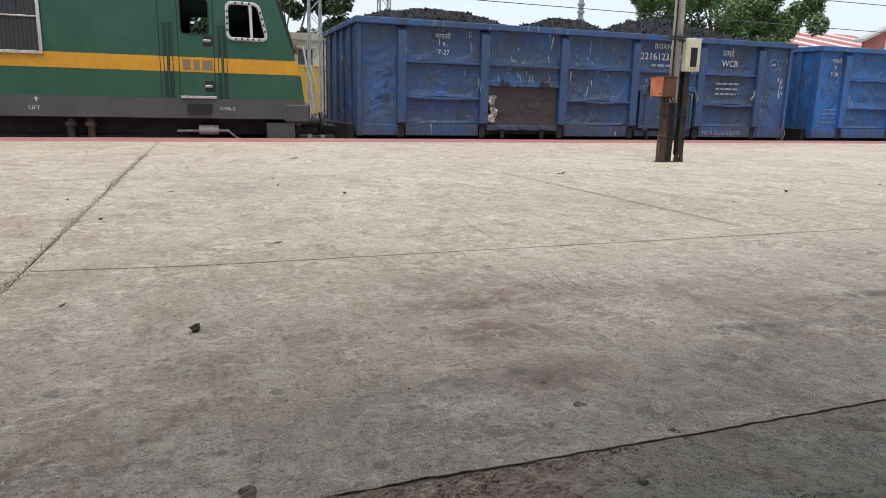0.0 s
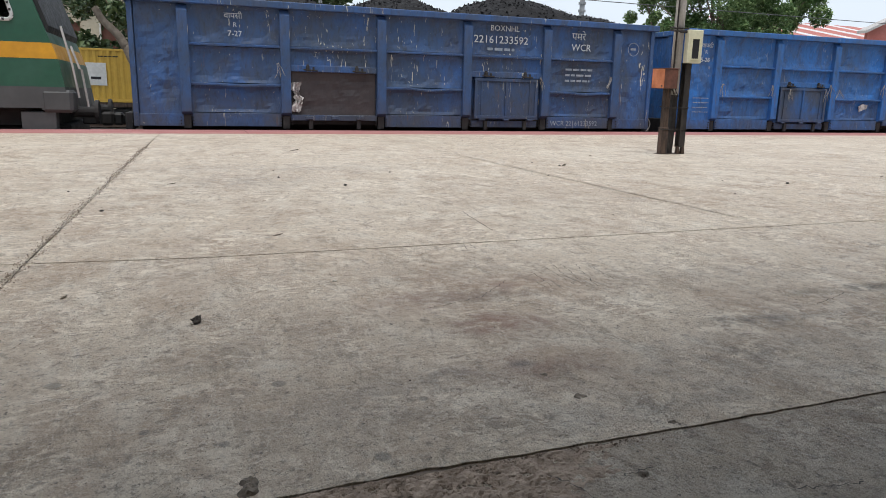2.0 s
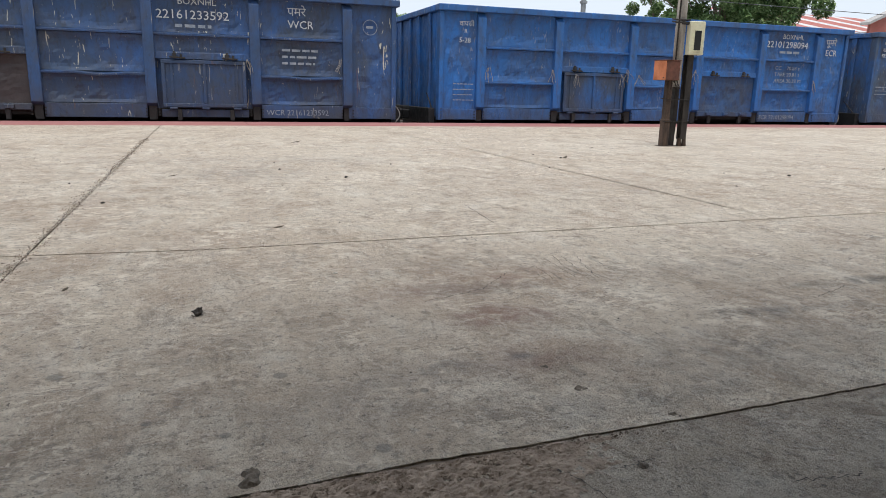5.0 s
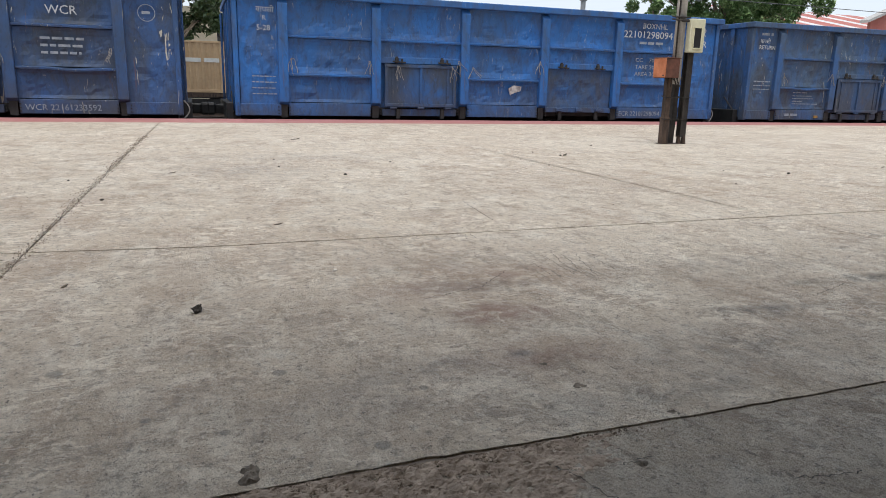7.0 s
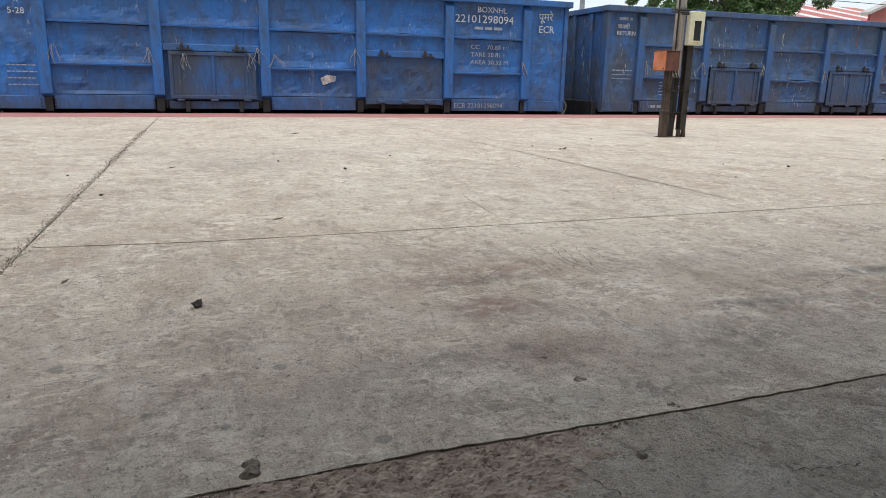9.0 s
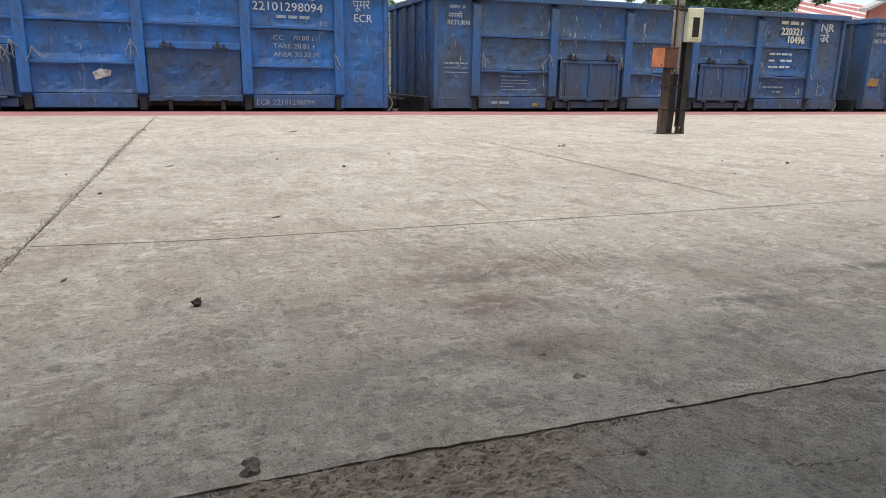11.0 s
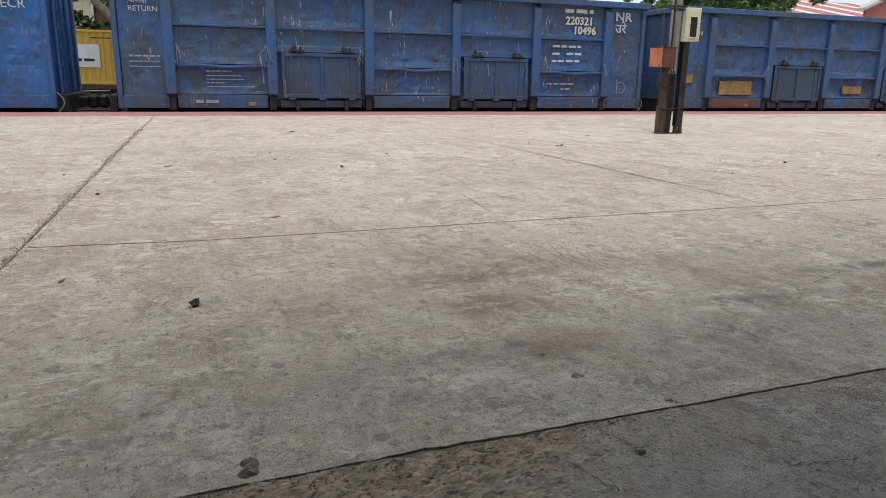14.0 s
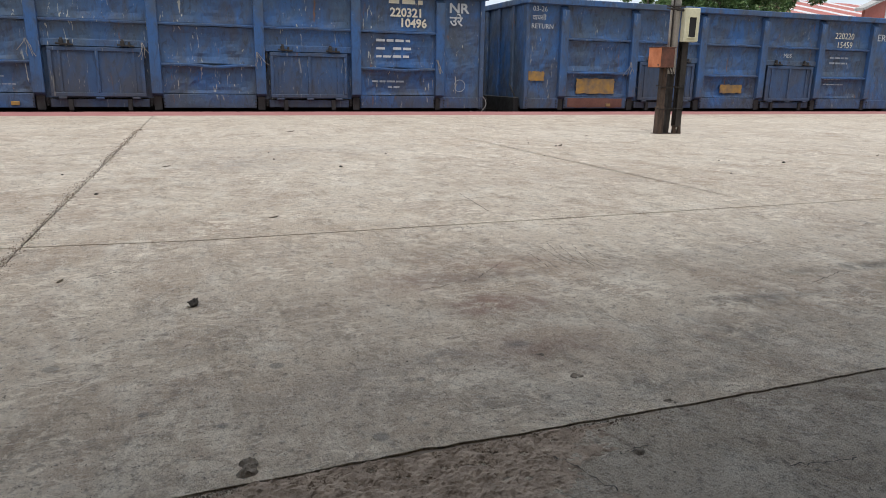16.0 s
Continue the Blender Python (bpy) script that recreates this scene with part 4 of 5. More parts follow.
put(wb, "ECR 22101298094", 0.135, 7.72, 0.115, "faint", proud=-0.034)
bars([(0.30, 1.88, 0.3, 0.10)], F, wc, "faint")
put(wc, "वापसी", 0.12, 0.28, 1.73)
put(wc, "RETURN", 0.12, 0.26, 1.60)
bars([(0.22, 0.88, 0.45, 0.05), (0.22, 0.80, 0.45, 0.03), (0.22, 0.72, 0.45, 0.03)], F, wc, "faint")
bars([(1.4, 0.66, 0.4, 0.04), (1.4, 0.59, 0.55, 0.03), (1.4, 0.53, 0.6, 0.03), (1.4, 0.47, 0.3, 0.03), (1.4, 0.41, 0.75, 0.03)], F, wc, "faint")
bars([(1.20, 0.13, 0.42, 0.10)], -0.036, wc, "faint")
bars([(8.22, 1.90, 0.62, 0.13)], F, wc, "cream_mark")
put(wc, "220321", 0.21, 8.24, 1.70, "cream_mark", bold=0.006)
put(wc, "10496", 0.21, 8.42, 1.52, "cream_mark", bold=0.006)
bars([(7.98, 1.24, 0.62, 0.08), (7.98, 1.10, 0.14, 0.07), (8.30, 1.10, 0.32, 0.08), (7.98, 0.96, 0.25, 0.07), (8.30, 0.96, 0.28, 0.08)], F, wc, "white")
bars([(7.9, 0.52, 0.6, 0.06), (8.2, 0.42, 0.2, 0.06)], F, wc, "faint")
part("round_mark", rim([(9.62 + 0.11 * math.cos(a * 0.3142), 0.48 + UP + 0.11 * math.sin(a * 0.3142)) for a in range(20)], F, 0.006), "faint", wc)
put(wc, "NR", 0.24, 9.38, 1.81, "white", wide=1.2, bold=0.006)
put(wc, "उरे", 0.24, 9.40, 1.58, "white", wide=1.1, bold=0.004)
put(wd, "03-26", 0.14, 0.14, 1.92)
put(wd, "वापसी", 0.13, 0.14, 1.76)
put(wd, "RETURN", 0.13, 0.12, 1.60)
put(wd, "220220", 0.20, 8.02, 1.66, "cream_mark")
put(wd, "15459", 0.20, 8.10, 1.46, "cream_mark")
put(wd, "MBS", 0.13, 6.55, 1.20, "white")
bars([(7.95, 1.20, 0.55, 0.07), (7.95, 1.08, 0.55, 0.07), (7.85, 0.72, 0.5, 0.05), (7.85, 0.6, 0.6, 0.05)], F, wd, "faint")
put(wd, "ER", 0.22, 9.36, 1.65, "white", wide=1.2)
for ww, px in ((wc, 2.08), (wd, 1.9)):
    part("reflector", cube(px, px + 0.12, -0.05, -0.028, 0.10 + UP, 0.16 + UP, bevel=0.004), "yellow_patch", ww, "small yellow reflector")
# loose things caught on the sides
for ww, sx, sz, sd in ((wb, 2.36, 1.05, 1), (wb, 0.98, 1.05, 2), (wb, 4.08, 1.10, 3), (wb, 5.80, 1.15, 4), (wb, 4.36, 1.0, 5), (wb, 9.1, 1.0, 6), (wa, 9.06, 1.1, 7), (wa, 7.45, 1.05, 8), (wa, 2.36, 1.15, 9), (wc, 0.95, 1.1, 10), (wc, 2.40, 1.12, 11), (wc, 4.05, 1.1, 12), (wc, 5.85, 1.0, 13), (wc, 9.12, 0.95, 14), (wd, 2.4, 1.0, 15), (wb, 2.9, 0.98, 16), (wb, 3.95, 1.0, 17)):
    frayed(sx, sz, ww, sd)


def rag(ww, x, z, w, h, seed, mat, label):
    """A crumpled scrap of cloth hung on the side."""
    bm = bmesh.new()
    nu, nv = 8, 26
    rows = []
    for j in range(nv + 1):
        v = j / nv
        wide = w * (0.55 + 0.5 * noise.noise((v * 4, seed, 0)) + 0.25 * noise.noise((v * 11, seed, 4)))
        mid = x + w * 0.5 * noise.noise((v * 2.5, seed, 8))
        rows.append([bm.verts.new((mid + wide * (i / nu - 0.5) * 1.6, -0.055 + 0.035 * math.sin(i * 2.1 + 6 * noise.noise((v * 3, seed, i))), z + UP - h * v + 0.02 * noise.noise((i * 0.8, v * 6, seed)))) for i in range(nu + 1)])
    for j in range(nv):
        for i in range(nu):
            bm.faces.new((rows[j][i], rows[j][i + 1], rows[j + 1][i + 1], rows[j + 1][i]))
    r = bmesh.ops.extrude_face_region(bm, geom=bm.faces[:])
    bmesh.ops.translate(bm, vec=(0, 0.006, 0), verts=[q for q in r["geom"] if isinstance(q, bmesh.types.BMVert)])
    bmesh.ops.recalc_face_normals(bm, faces=bm.faces)
    return part("caught_cloth", bm, mat, ww, label)


def patch(ww, x0, x1, z0, z1, mat, seed, y=F):
    """A ragged brushed patch of old paint."""
    pts = []
    for i in range(40):
        t = i / 40 * 4
        k, f = int(t), t - int(t)
        c = ((x0, z0), (x1, z0), (x1, z1), (x0, z1))
        a, b = c[k], c[(k + 1) % 4]
        n = 0.035 * noise.noise((i * 0.7, seed, 0))
        pts.append((a[0] + (b[0] - a[0]) * f + n, a[1] + (b[1] - a[1]) * f + UP + 0.8 * n))
    return part("paint_patch", prism(pts, y - 0.004, y + 0.012), mat, ww)


patch(wd, 0.10, 0.45, 0.60, 0.78, "yellow_patch", 1)
patch(wd, 1.20, 2.10, 0.36, 0.66, "yellow_patch", 2)
patch(wd, 1.0, 2.3, 0.08, 0.265, "rust_patch", 3, -0.034)
patch(wd, 4.85, 5.45, 0.40, 0.58, "yellow_patch", 4)
rag(wa, 2.68, 0.84, 0.17, 0.52, 3, "rag", "crumpled dirty white cloth caught on the door")
rag(wc, 5.99, 0.98, 0.06, 0.30, 5, "leaflitter", "dried garland hung on a post")
part("peeled_patch", prism([(5.18, 0.62 + UP), (5.30, 0.68 + UP), (5.46, 0.66 + UP), (5.44, 0.57 + UP), (5.33, 0.54 + UP), (5.22, 0.50 + UP)], F - 0.004, F + 0.02), "rag", wb, "pale torn sticker")


# ---- locomotive ----
def loco():
    X0, SL, DP = 3.66, 12.62, 3.10
    lo = base("locomotive", pose(X0 - 1.71, SL, RAIL), "green electric locomotive with yellow band and grey skirt", "locomotive")
    L = -20.2
    nose = lambda z: -0.02 - 0.10 * (z - 0.27) / 0.77 if z < 1.04 else -0.12 - 0.40 * (z - 1.04) / 1.27
    up = lambda pts: [(x, z + UP) for x, z in pts]
    tail = lambda z: L - nose(z)
    out = up([(tail(0.66), 0.66), (nose(0.66), 0.66), (nose(1.04), 1.04), (nose(2.31), 2.31), (nose(2.75), 2.75), (tail(2.75), 2.75), (tail(1.04), 1.04)])
    cabw = up(rounded(2.325 - X0, 2.975 - X0, 1.655, 2.235, 0.09, 4, 0.14))
    doorw = up(rounded(1.585 - X0, 2.025 - X0, 1.70, 2.26, 0.07))
    part("side_wall", holed(out, [cabw, doorw], 0.0, 0.06), "loco_green", lo)
    far_open = [up(rounded(1.75 - X0, 2.15 - X0, 1.90, 2.30, 0.07))]
    part("side_wall", holed(out, far_open, DP - 0.06, DP), "loco_green", lo)
    part("yellow_band", prism(up([(tail(1.09), 1.09), (nose(1.09), 1.09), (nose(1.33), 1.33), (tail(1.33), 1.33)]), -0.004, 0.01), "loco_yellow", lo)
    part("skirt", prism(up([(L + 0.05, 0.33), (-0.42, 0.33), (-0.42, 0.30), (nose(0.3), 0.30), (nose(0.66), 0.66), (L + 0.02, 0.66)]), -0.012, DP + 0.012), "loco_grey", lo)
    bm = prism(up([(nose(0.66), 0.66), (nose(1.04), 1.04), (nose(2.75), 2.75), (nose(2.75) - 0.06, 2.75), (nose(1.04) - 0.06, 1.04), (nose(0.66) - 0.06, 0.66)]), 0.06, DP - 0.06)
    part("front_panel", bm, "loco_green", lo)
    part("front_band", prism(up([(nose(1.09) + 0.004, 1.09), (nose(1.33) + 0.004, 1.33), (nose(1.33) - 0.02, 1.33), (nose(1.09) - 0.02, 1.09)]), 0.0, DP), "loco_yellow", lo)
    part("front_panel", cube(L + 0.5, L + 0.56, 0.06, DP - 0.06, 0.66 + UP, 2.75 + UP), "loco_green", lo)
    part("roof", prism(up([(tail(2.75), 2.75), (nose(2.75), 2.75), (nose(2.75) - 0.3, 3.0), (tail(2.75) + 0.3, 3.0)]), 0.0, DP), "loco_grey", lo)
    part("cab_desk", cube(-0.95, -0.45, 0.5, DP - 0.5, 0.96 + UP, 1.80 + UP, bevel=0.04), "mesh_grey", lo)
    part("cab_floor", cube(-2.6, -0.15, 0.06, DP - 0.06, 0.9 + UP, 0.96 + UP), "black", lo)
    part("cab_bulkhead", cube(-2.30, -2.24, 0.06, DP - 0.06, 0.96 + UP, 2.70 + UP), "black", lo)
    # windscreen block that stands proud of the raked front
    part("windscreen", prism(up([(nose(1.50) + 0.03, 1.60), (nose(1.9) + 0.10, 1.78), (nose(2.6) + 0.06, 2.6), (nose(2.6), 2.6), (nose(1.50), 1.50)]), 0.05, DP - 0.05), "black", lo, "dark raked windscreen")
    for k, (a, b) in enumerate((((0.06, 0.50), (0.0, 1.0)), ((0.0, 1.0), (-0.12, 1.6)), ((0.16, 0.35), (0.10, 0.95)), ((0.10, 0.95), (0.0, 1.3)))):
        part("front_handrail", stick((a[0] + 0.05, 0.10 + 0.2 * (k == 2), a[1] + UP), (b[0] + 0.05, 0.10 + 0.2 * (k == 2), b[1] + UP), 0.018, 6), "galv", lo)
    # cab window
    win = part("cab_window", rim(cabw, -0.012, 0.028), "gasket", lo, "white-gasketed cab window")
    part("mullion", prism(up([(2.70 - X0, 1.64), (2.74 - X0, 1.64), (2.73 - X0, 2.25), (2.68 - X0, 2.25)]), -0.02, 0.02), "gasket", win)
    part("pane", prism(cabw, 0.028, 0.034), "glass", win).visible_shadow = False
    clip_piece = None
    for i in range(len(cabw)):
        a, b = Vector(cabw[i]), Vector(cabw[(i + 1) % len(cabw)])
        n = int((b - a).length / 0.09)
        for j in range(n):
            q = a.lerp(b, (j + 0.5) / n)
            clip_piece = again(clip_piece, 0) if clip_piece else part("gasket_clip", cube(-0.016, 0.016, -0.046, -0.03, -0.016, 0.016), "black", win)
            clip_piece.location = (q.x, 0, q.y)
    # cab door
    door = part("cab_door", holed(up([(1.545 - X0, 0.70), (2.09 - X0, 0.70), (2.09 - X0, 2.42), (1.545 - X0, 2.42)]), [doorw], -0.010, 0.0), "loco_green", lo)
    part("door_seal", rim(up([(1.54 - X0, 0.69), (2.095 - X0, 0.69), (2.095 - X0, 2.43), (1.54 - X0, 2.43)]), -0.004, 0.009), "black", door)
    part("pane", prism(doorw, 0.028, 0.034), "glass", door).visible_shadow = False
    part("pane_rim", rim(doorw, -0.010, 0.010), "black", door)
    part("door_band", cube(1.545 - X0, 2.09 - X0, -0.013, -0.0095, 1.09 + UP, 1.33 + UP), "loco_yellow", door)
    for i, (a, b) in enumerate(((1.59, 1.72), (1.76, 1.86), (1.90, 2.07))):
        part("emblem", cube(a - X0, b - X0, -0.016, -0.012, 1.12 + UP, 1.29 + UP), "emblem", door, "dark painted emblem shape")
    for hz in (1.60, 0.86):
        rec = part("handle_recess", cube(1.93 - X0, 2.08 - X0, -0.014, -0.009, hz - 0.09 + UP, hz + 0.09 + UP), "black", door)
        part("door_handle", cube(1.93 - X0, 2.05 - X0, -0.04, -0.014, hz - 0.022 + UP, hz + 0.02 + UP, bevel=0.008), "chrome", rec, "chrome handle")
    part("door_sill", cube(1.54 - X0, 2.11 - X0, -0.05, 0.0, 0.655 + UP, 0.70 + UP, bevel=0.006), "galv", lo, "bare steel door sill")
    for hx in (1.30, 2.155):
        for dx in (0.0, 0.085):
            # raised strips; the depth of the recess is only shade in their darker green
            part("handrail_recess", cube(hx + dx - X0, hx + dx + 0.065 - X0, -0.013, -0.002, 0.66 + UP, 1.86 + UP), "loco_dark", lo)
            part("recess_band", cube(hx + dx + 0.012 - X0, hx + dx + 0.053 - X0, -0.0165, -0.0125, 1.09 + UP, 1.33 + UP), "loco_yellow", lo)
        part("handrail", stick((hx + 0.075 - X0, -0.03, 0.70 + UP), (hx + 0.075 - X0, -0.03, 1.83 + UP), 0.012, 8), "loco_green", lo)
    part("seam", cube(1.24 - X0, 1.252 - X0, -0.006, 0.0, 0.66 + UP, 2.75 + UP), "black", lo)
    part("foot_recess", cube(1.63 - X0, 2.03 - X0, -0.018, -0.008, 0.42 + UP, 0.57 + UP), "black", lo)
    part("foot_step", cube(1.65 - X0, 2.01 - X0, -0.05, -0.012, 0.405 + UP, 0.425 + UP), "dark", lo)
    part("bumper_corner", cube(-0.42, 0.03, -0.03, 0.5, 0.26 + UP, 0.62 + UP, bevel=0.05), "loco_grey", lo, "rounded grey corner of the skirt")
    # louvred grille
    gx1 = -0.44 - X0
    for g in range(3):
        a, b = gx1 - 2.6 * (g + 1) + 0.2, gx1 - 2.6 * g
        gr = part("air_grille", cube(a, b, -0.012, 0.0, 1.30 + UP, 2.60 + UP), "mesh_grey", lo, "dark louvred air grille")
        for u, v, c, d in ((a, b, 1.28, 1.33), (a, b, 2.57, 2.62), (a, a + 0.05, 1.33, 2.57), (b - 0.05, b, 1.33, 2.57), (a + 0.05, b - 0.05, 1.83, 1.855)):
            part("grille_frame", cube(u, v, -0.045, -0.012, c + UP, d + UP, bevel=0.006), "galv", gr)
        bm = bmesh.new()
        for k in range(40):
            box(bm, a + 0.06 + k * (b - a - 0.12) / 40, a + 0.085 + k * (b - a - 0.12) / 40, -0.022, -0.012, 1.34 + UP, 2.57 + UP)
        part("louvres", bm, "mesh_grey", gr)
    lettering("LIFT", 0.085, -0.72 - X0, -0.016, 0.435 + UP, lo, "white", wide=1.1)
    part("arrow", prism(up([(-0.61 - X0, 0.56), (-0.59 - X0, 0.56), (-0.59 - X0, 0.60), (-0.565 - X0, 0.60), (-0.60 - X0, 0.64), (-0.635 - X0, 0.60), (-0.61 - X0, 0.60)]), -0.016, -0.01), "white", lo)
    lettering("CAB-2", 0.085, 2.15 - X0, -0.016, 0.47 + UP, lo, "white", wide=1.1)
    # running gear
    part("underframe", cube(L + 0.4, -0.3, 0.35, DP - 0.35, 0.05 + UP, 0.33 + UP), "dark", lo)
    for ex0, ex1 in ((L + 1.0, -7.2), (-6.9, -2.75), (-2.1, -0.75), (-0.72, -0.1)):
        part("equipment_case", cube(ex0, ex1, 0.45, DP - 0.45, -0.45 + UP, 0.06 + UP, bevel=0.03), "dark", lo)
    part("rail_guard", cube(2.93 - X0, 3.42 - X0, 0.02, 0.30, -0.45 + UP, 0.27 + UP, bevel=0.01), "loco_grey", lo, "grey rail guard plate")
    part("air_cylinder", stick((1.80 - X0, 0.16, 0.13 + UP), (2.12 - X0, 0.16, 0.13 + UP), 0.085, 16), "galv", lo, "pale grey brake cylinder")
    part("cylinder_rod", stick((1.45 - X0, 0.16, 0.11 + UP), (2.30 - X0, 0.16, 0.12 + UP), 0.022, 8), "galv", lo)
    part("pipe", stick((2.28 - X0, 0.18, 0.12 + UP), (2.48 - X0, 0.2, -0.05 + UP), 0.02, 8), "galv", lo)
    for dx, mat in ((0.02, "post_rust"), (-0.28, "dark")):
        bm = stick((dx - X0 + 0.12, 0.10, -0.25 + UP), (dx - X0 + 0.12, 0.10, 0.30 + UP), 0.06, 10)
        rod(bm, (dx - X0 + 0.12, 0.10, 0.18 + UP), (dx - X0 + 0.12, 0.10, 0.25 + UP), 0.09, 10)
        part("damper", bm, mat, lo, "rusty vertical damper")
    for bx in (-4.3, -15.9):
        bm = bmesh.new()
        for s in (0.30, DP - 0.30):
            box(bm, bx - 2.6, bx + 2.6, s - 0.08, s + 0.08, 0.0 + UP - 0.35, 0.14 + UP - 0.1, 0.03)
        box(bm, bx - 0.3, bx + 0.3, 0.3, DP - 0.3, 0.3, 0.8)
        part("bogie_frame", bm, "dark", lo)
        for k in (-1.85, 0, 1.85):
            WHEELS.append((wheelset(lo, bx + k, DP / 2, 0.546), 0.546))
    bm = cube(-0.05, 0.42, DP / 2 - 0.12, DP / 2 + 0.12, 0.02 + UP, 0.2 + UP, bevel=0.02)
    box(bm, 0.25, 0.46, DP / 2 - 0.2, DP / 2 + 0.2, 0.0 + UP, 0.24 + UP, 0.04)
    part("coupler", bm, "dark", lo)
    for s in (0.55, DP - 0.55):
        bm = stick((-0.05, s, 0.26 + UP), (0.30, s, 0.26 + UP), 0.09, 12)
        rod(bm, (0.28, s, 0.26 + UP), (0.34, s, 0.26 + UP), 0.20, 16)
        part("buffer", bm, "dark", lo)
    return lo


TRAIN.append(loco())


# ---- pole with boxes on the platform ----
def pole():
    x, y = 5.567, 7.204
    p = base("utility_pole", pose(x, y, 0), "weathered steel pole bolted to old rusted posts", "pole")
    left = part("stub_post", cube(-0.168, -0.094, -0.037, 0.037, 0, 0.80, bevel=0.008), "post_rust", p, "brown rusted stub post")
    part("sleeve", cube(-0.176, -0.086, -0.045, 0.045, 0, 0.33, bevel=0.008), "post_rust", left)
    part("middle_post", prism([(0.0, 0), (0.045, 0), (0.058, 0.34), (0.058, 1.15), (-0.008, 1.15), (-0.008, 0.3)], 0.03, 0.09), "post_dark", p)
    bm = cube(0.085, 0.167, -0.042, -0.030, 0.085, 1.10)
    box(bm, 0.085, 0.167, 0.030, 0.042, 0.085, 1.10)
    box(bm, 0.119, 0.133, -0.030, 0.030, 0.085, 1.10)
    right = part("rail_post", bm, "post_dark", p, "dark rusted steel section")
    for lx, ly in ((0.088, 0.0), (0.135, -0.03)):
        part("foot", prism([(lx - 0.012, 0), (lx + 0.036, 0), (lx + 0.026, 0.10), (lx, 0.10)], ly - 0.02, ly + 0.02), "post_rust", right)
    part("footing", prism([(-0.19, 0), (0.18, 0), (0.15, 0.005), (-0.17, 0.007)], -0.05, 0.09), "post_rust", p, "dark dirt and rust round the foot")
    part("upper_pole", stick((-0.006, 0.02, 0.72), (-0.006, 0.02, 4.6), 0.05, 14), "galv", p, "weathered grey steel tube", True)
    part("conduit", stick((-0.098, -0.01, 0.80), (-0.098, -0.01, 4.4), 0.013, 8), "galv", p, "", True)
    part("cable", stick((-0.068, -0.01, 0.85), (-0.072, -0.01, 4.4), 0.010, 6), "post_dark", p)
    for z in (0.30, 0.56, 1.46, 1.49):
        bm = bmesh.new()
        pts = [(-0.18, -0.05), (0.17, -0.05), (0.17, 0.10), (-0.17, 0.06)] if z < 1 else [(-0.12, -0.04), (0.06, -0.05), (0.06, 0.08), (-0.12, 0.05)]
        for i in range(4):
            a, b = pts[i], pts[(i + 1) % 4]
            rod(bm, (*a, z + 0.006 * i), (*b, z + 0.006 * ((i + 1) % 4)), 0.005 if z < 1 else 0.009, 6)
        part("tie_wire", bm, "post_dark", p)
    # rusted junction box, corner towards the platform
    jb = part("junction_box", cube(-0.105, 0.105, -0.105, 0.105, 0, 0.225, bevel=0.006), "box_brown", p, "orange and brown rusted junction box")
    jb.matrix_basis = pose(-0.20, -0.04, 0.79, 0, 0, 6)
    ld = part("lid", cube(-0.114, -0.104, -0.103, 0.103, 0.004, 0.222, bevel=0.003), "box_rust", jb, "scuffed orange side plate")
    part("screw", cube(-0.119, -0.113, -0.085, -0.065, 0.02, 0.035), "post_dark", ld)
    part("lip", cube(-0.112, 0.112, -0.112, 0.112, 0.225, 0.235, bevel=0.003), "box_brown", jb)
    bm = bmesh.new()
    rnd = random.Random(3)
    for k in range(7):
        a = Vector((-0.20 + 0.02 * k, -0.10, 0.795))
        b = a + Vector((rnd.uniform(-0.06, 0.06), rnd.uniform(-0.04, 0.02), -rnd.uniform(0.02, 0.09)))
        rod(bm, a, b, 0.005, 5)
        rod(bm, b, b + Vector((rnd.uniform(-0.03, 0.05), 0, -0.03)), 0.005, 5)
    part("wire_ends", bm, "post_dark", p)
    # cream meter box
    mb = part("meter_box", cube(-0.095, 0.095, -0.10, 0.0, 0, 0.385, bevel=0.008), "box_cream", p, "cream metal meter box with a dark window")
    mb.matrix_basis = pose(0.145, -0.02, 1.094, 0, 0, -8)
    part("window_slot", cube(-0.045, 0.045, -0.106, -0.10, 0.05, 0.28), "black", mb)
    for a, b, c, d in ((-0.055, 0.055, 0.04, 0.052), (-0.055, 0.055, 0.278, 0.29), (-0.055, -0.045, 0.052, 0.278), (0.045, 0.055, 0.052, 0.278)):
        part("slot_frame", cube(a, b, -0.112, -0.10, c, d), "box_cream", mb)
    part("bracket", stick((-0.05, -0.045, 1.452), (0.12, -0.06, 1.452), 0.012, 6), "post_dark", p)
    return p


pole()


# ---- small litter on the platform ----
def chip(name, x, y, s, seed, mat, label, cat, flat_=0.6):
    bm = bmesh.new()
    bmesh.ops.create_icosphere(bm, subdivisions=2, radius=s)
    for v in bm.verts:
        v.co *= 1 + 0.5 * noise.noise(v.co / s * 1.3 + Vector((seed, 0, 0)))
        v.co.z *= flat_
    low = min(v.co.z for v in bm.verts)
    bmesh.ops.translate(bm, vec=(0, 0, -low * 0.85), verts=bm.verts)
    o = part(name, bm, mat)
    o.location = (x, y, 0.0)
    return tagged(o, label, cat, "litter on the platform")


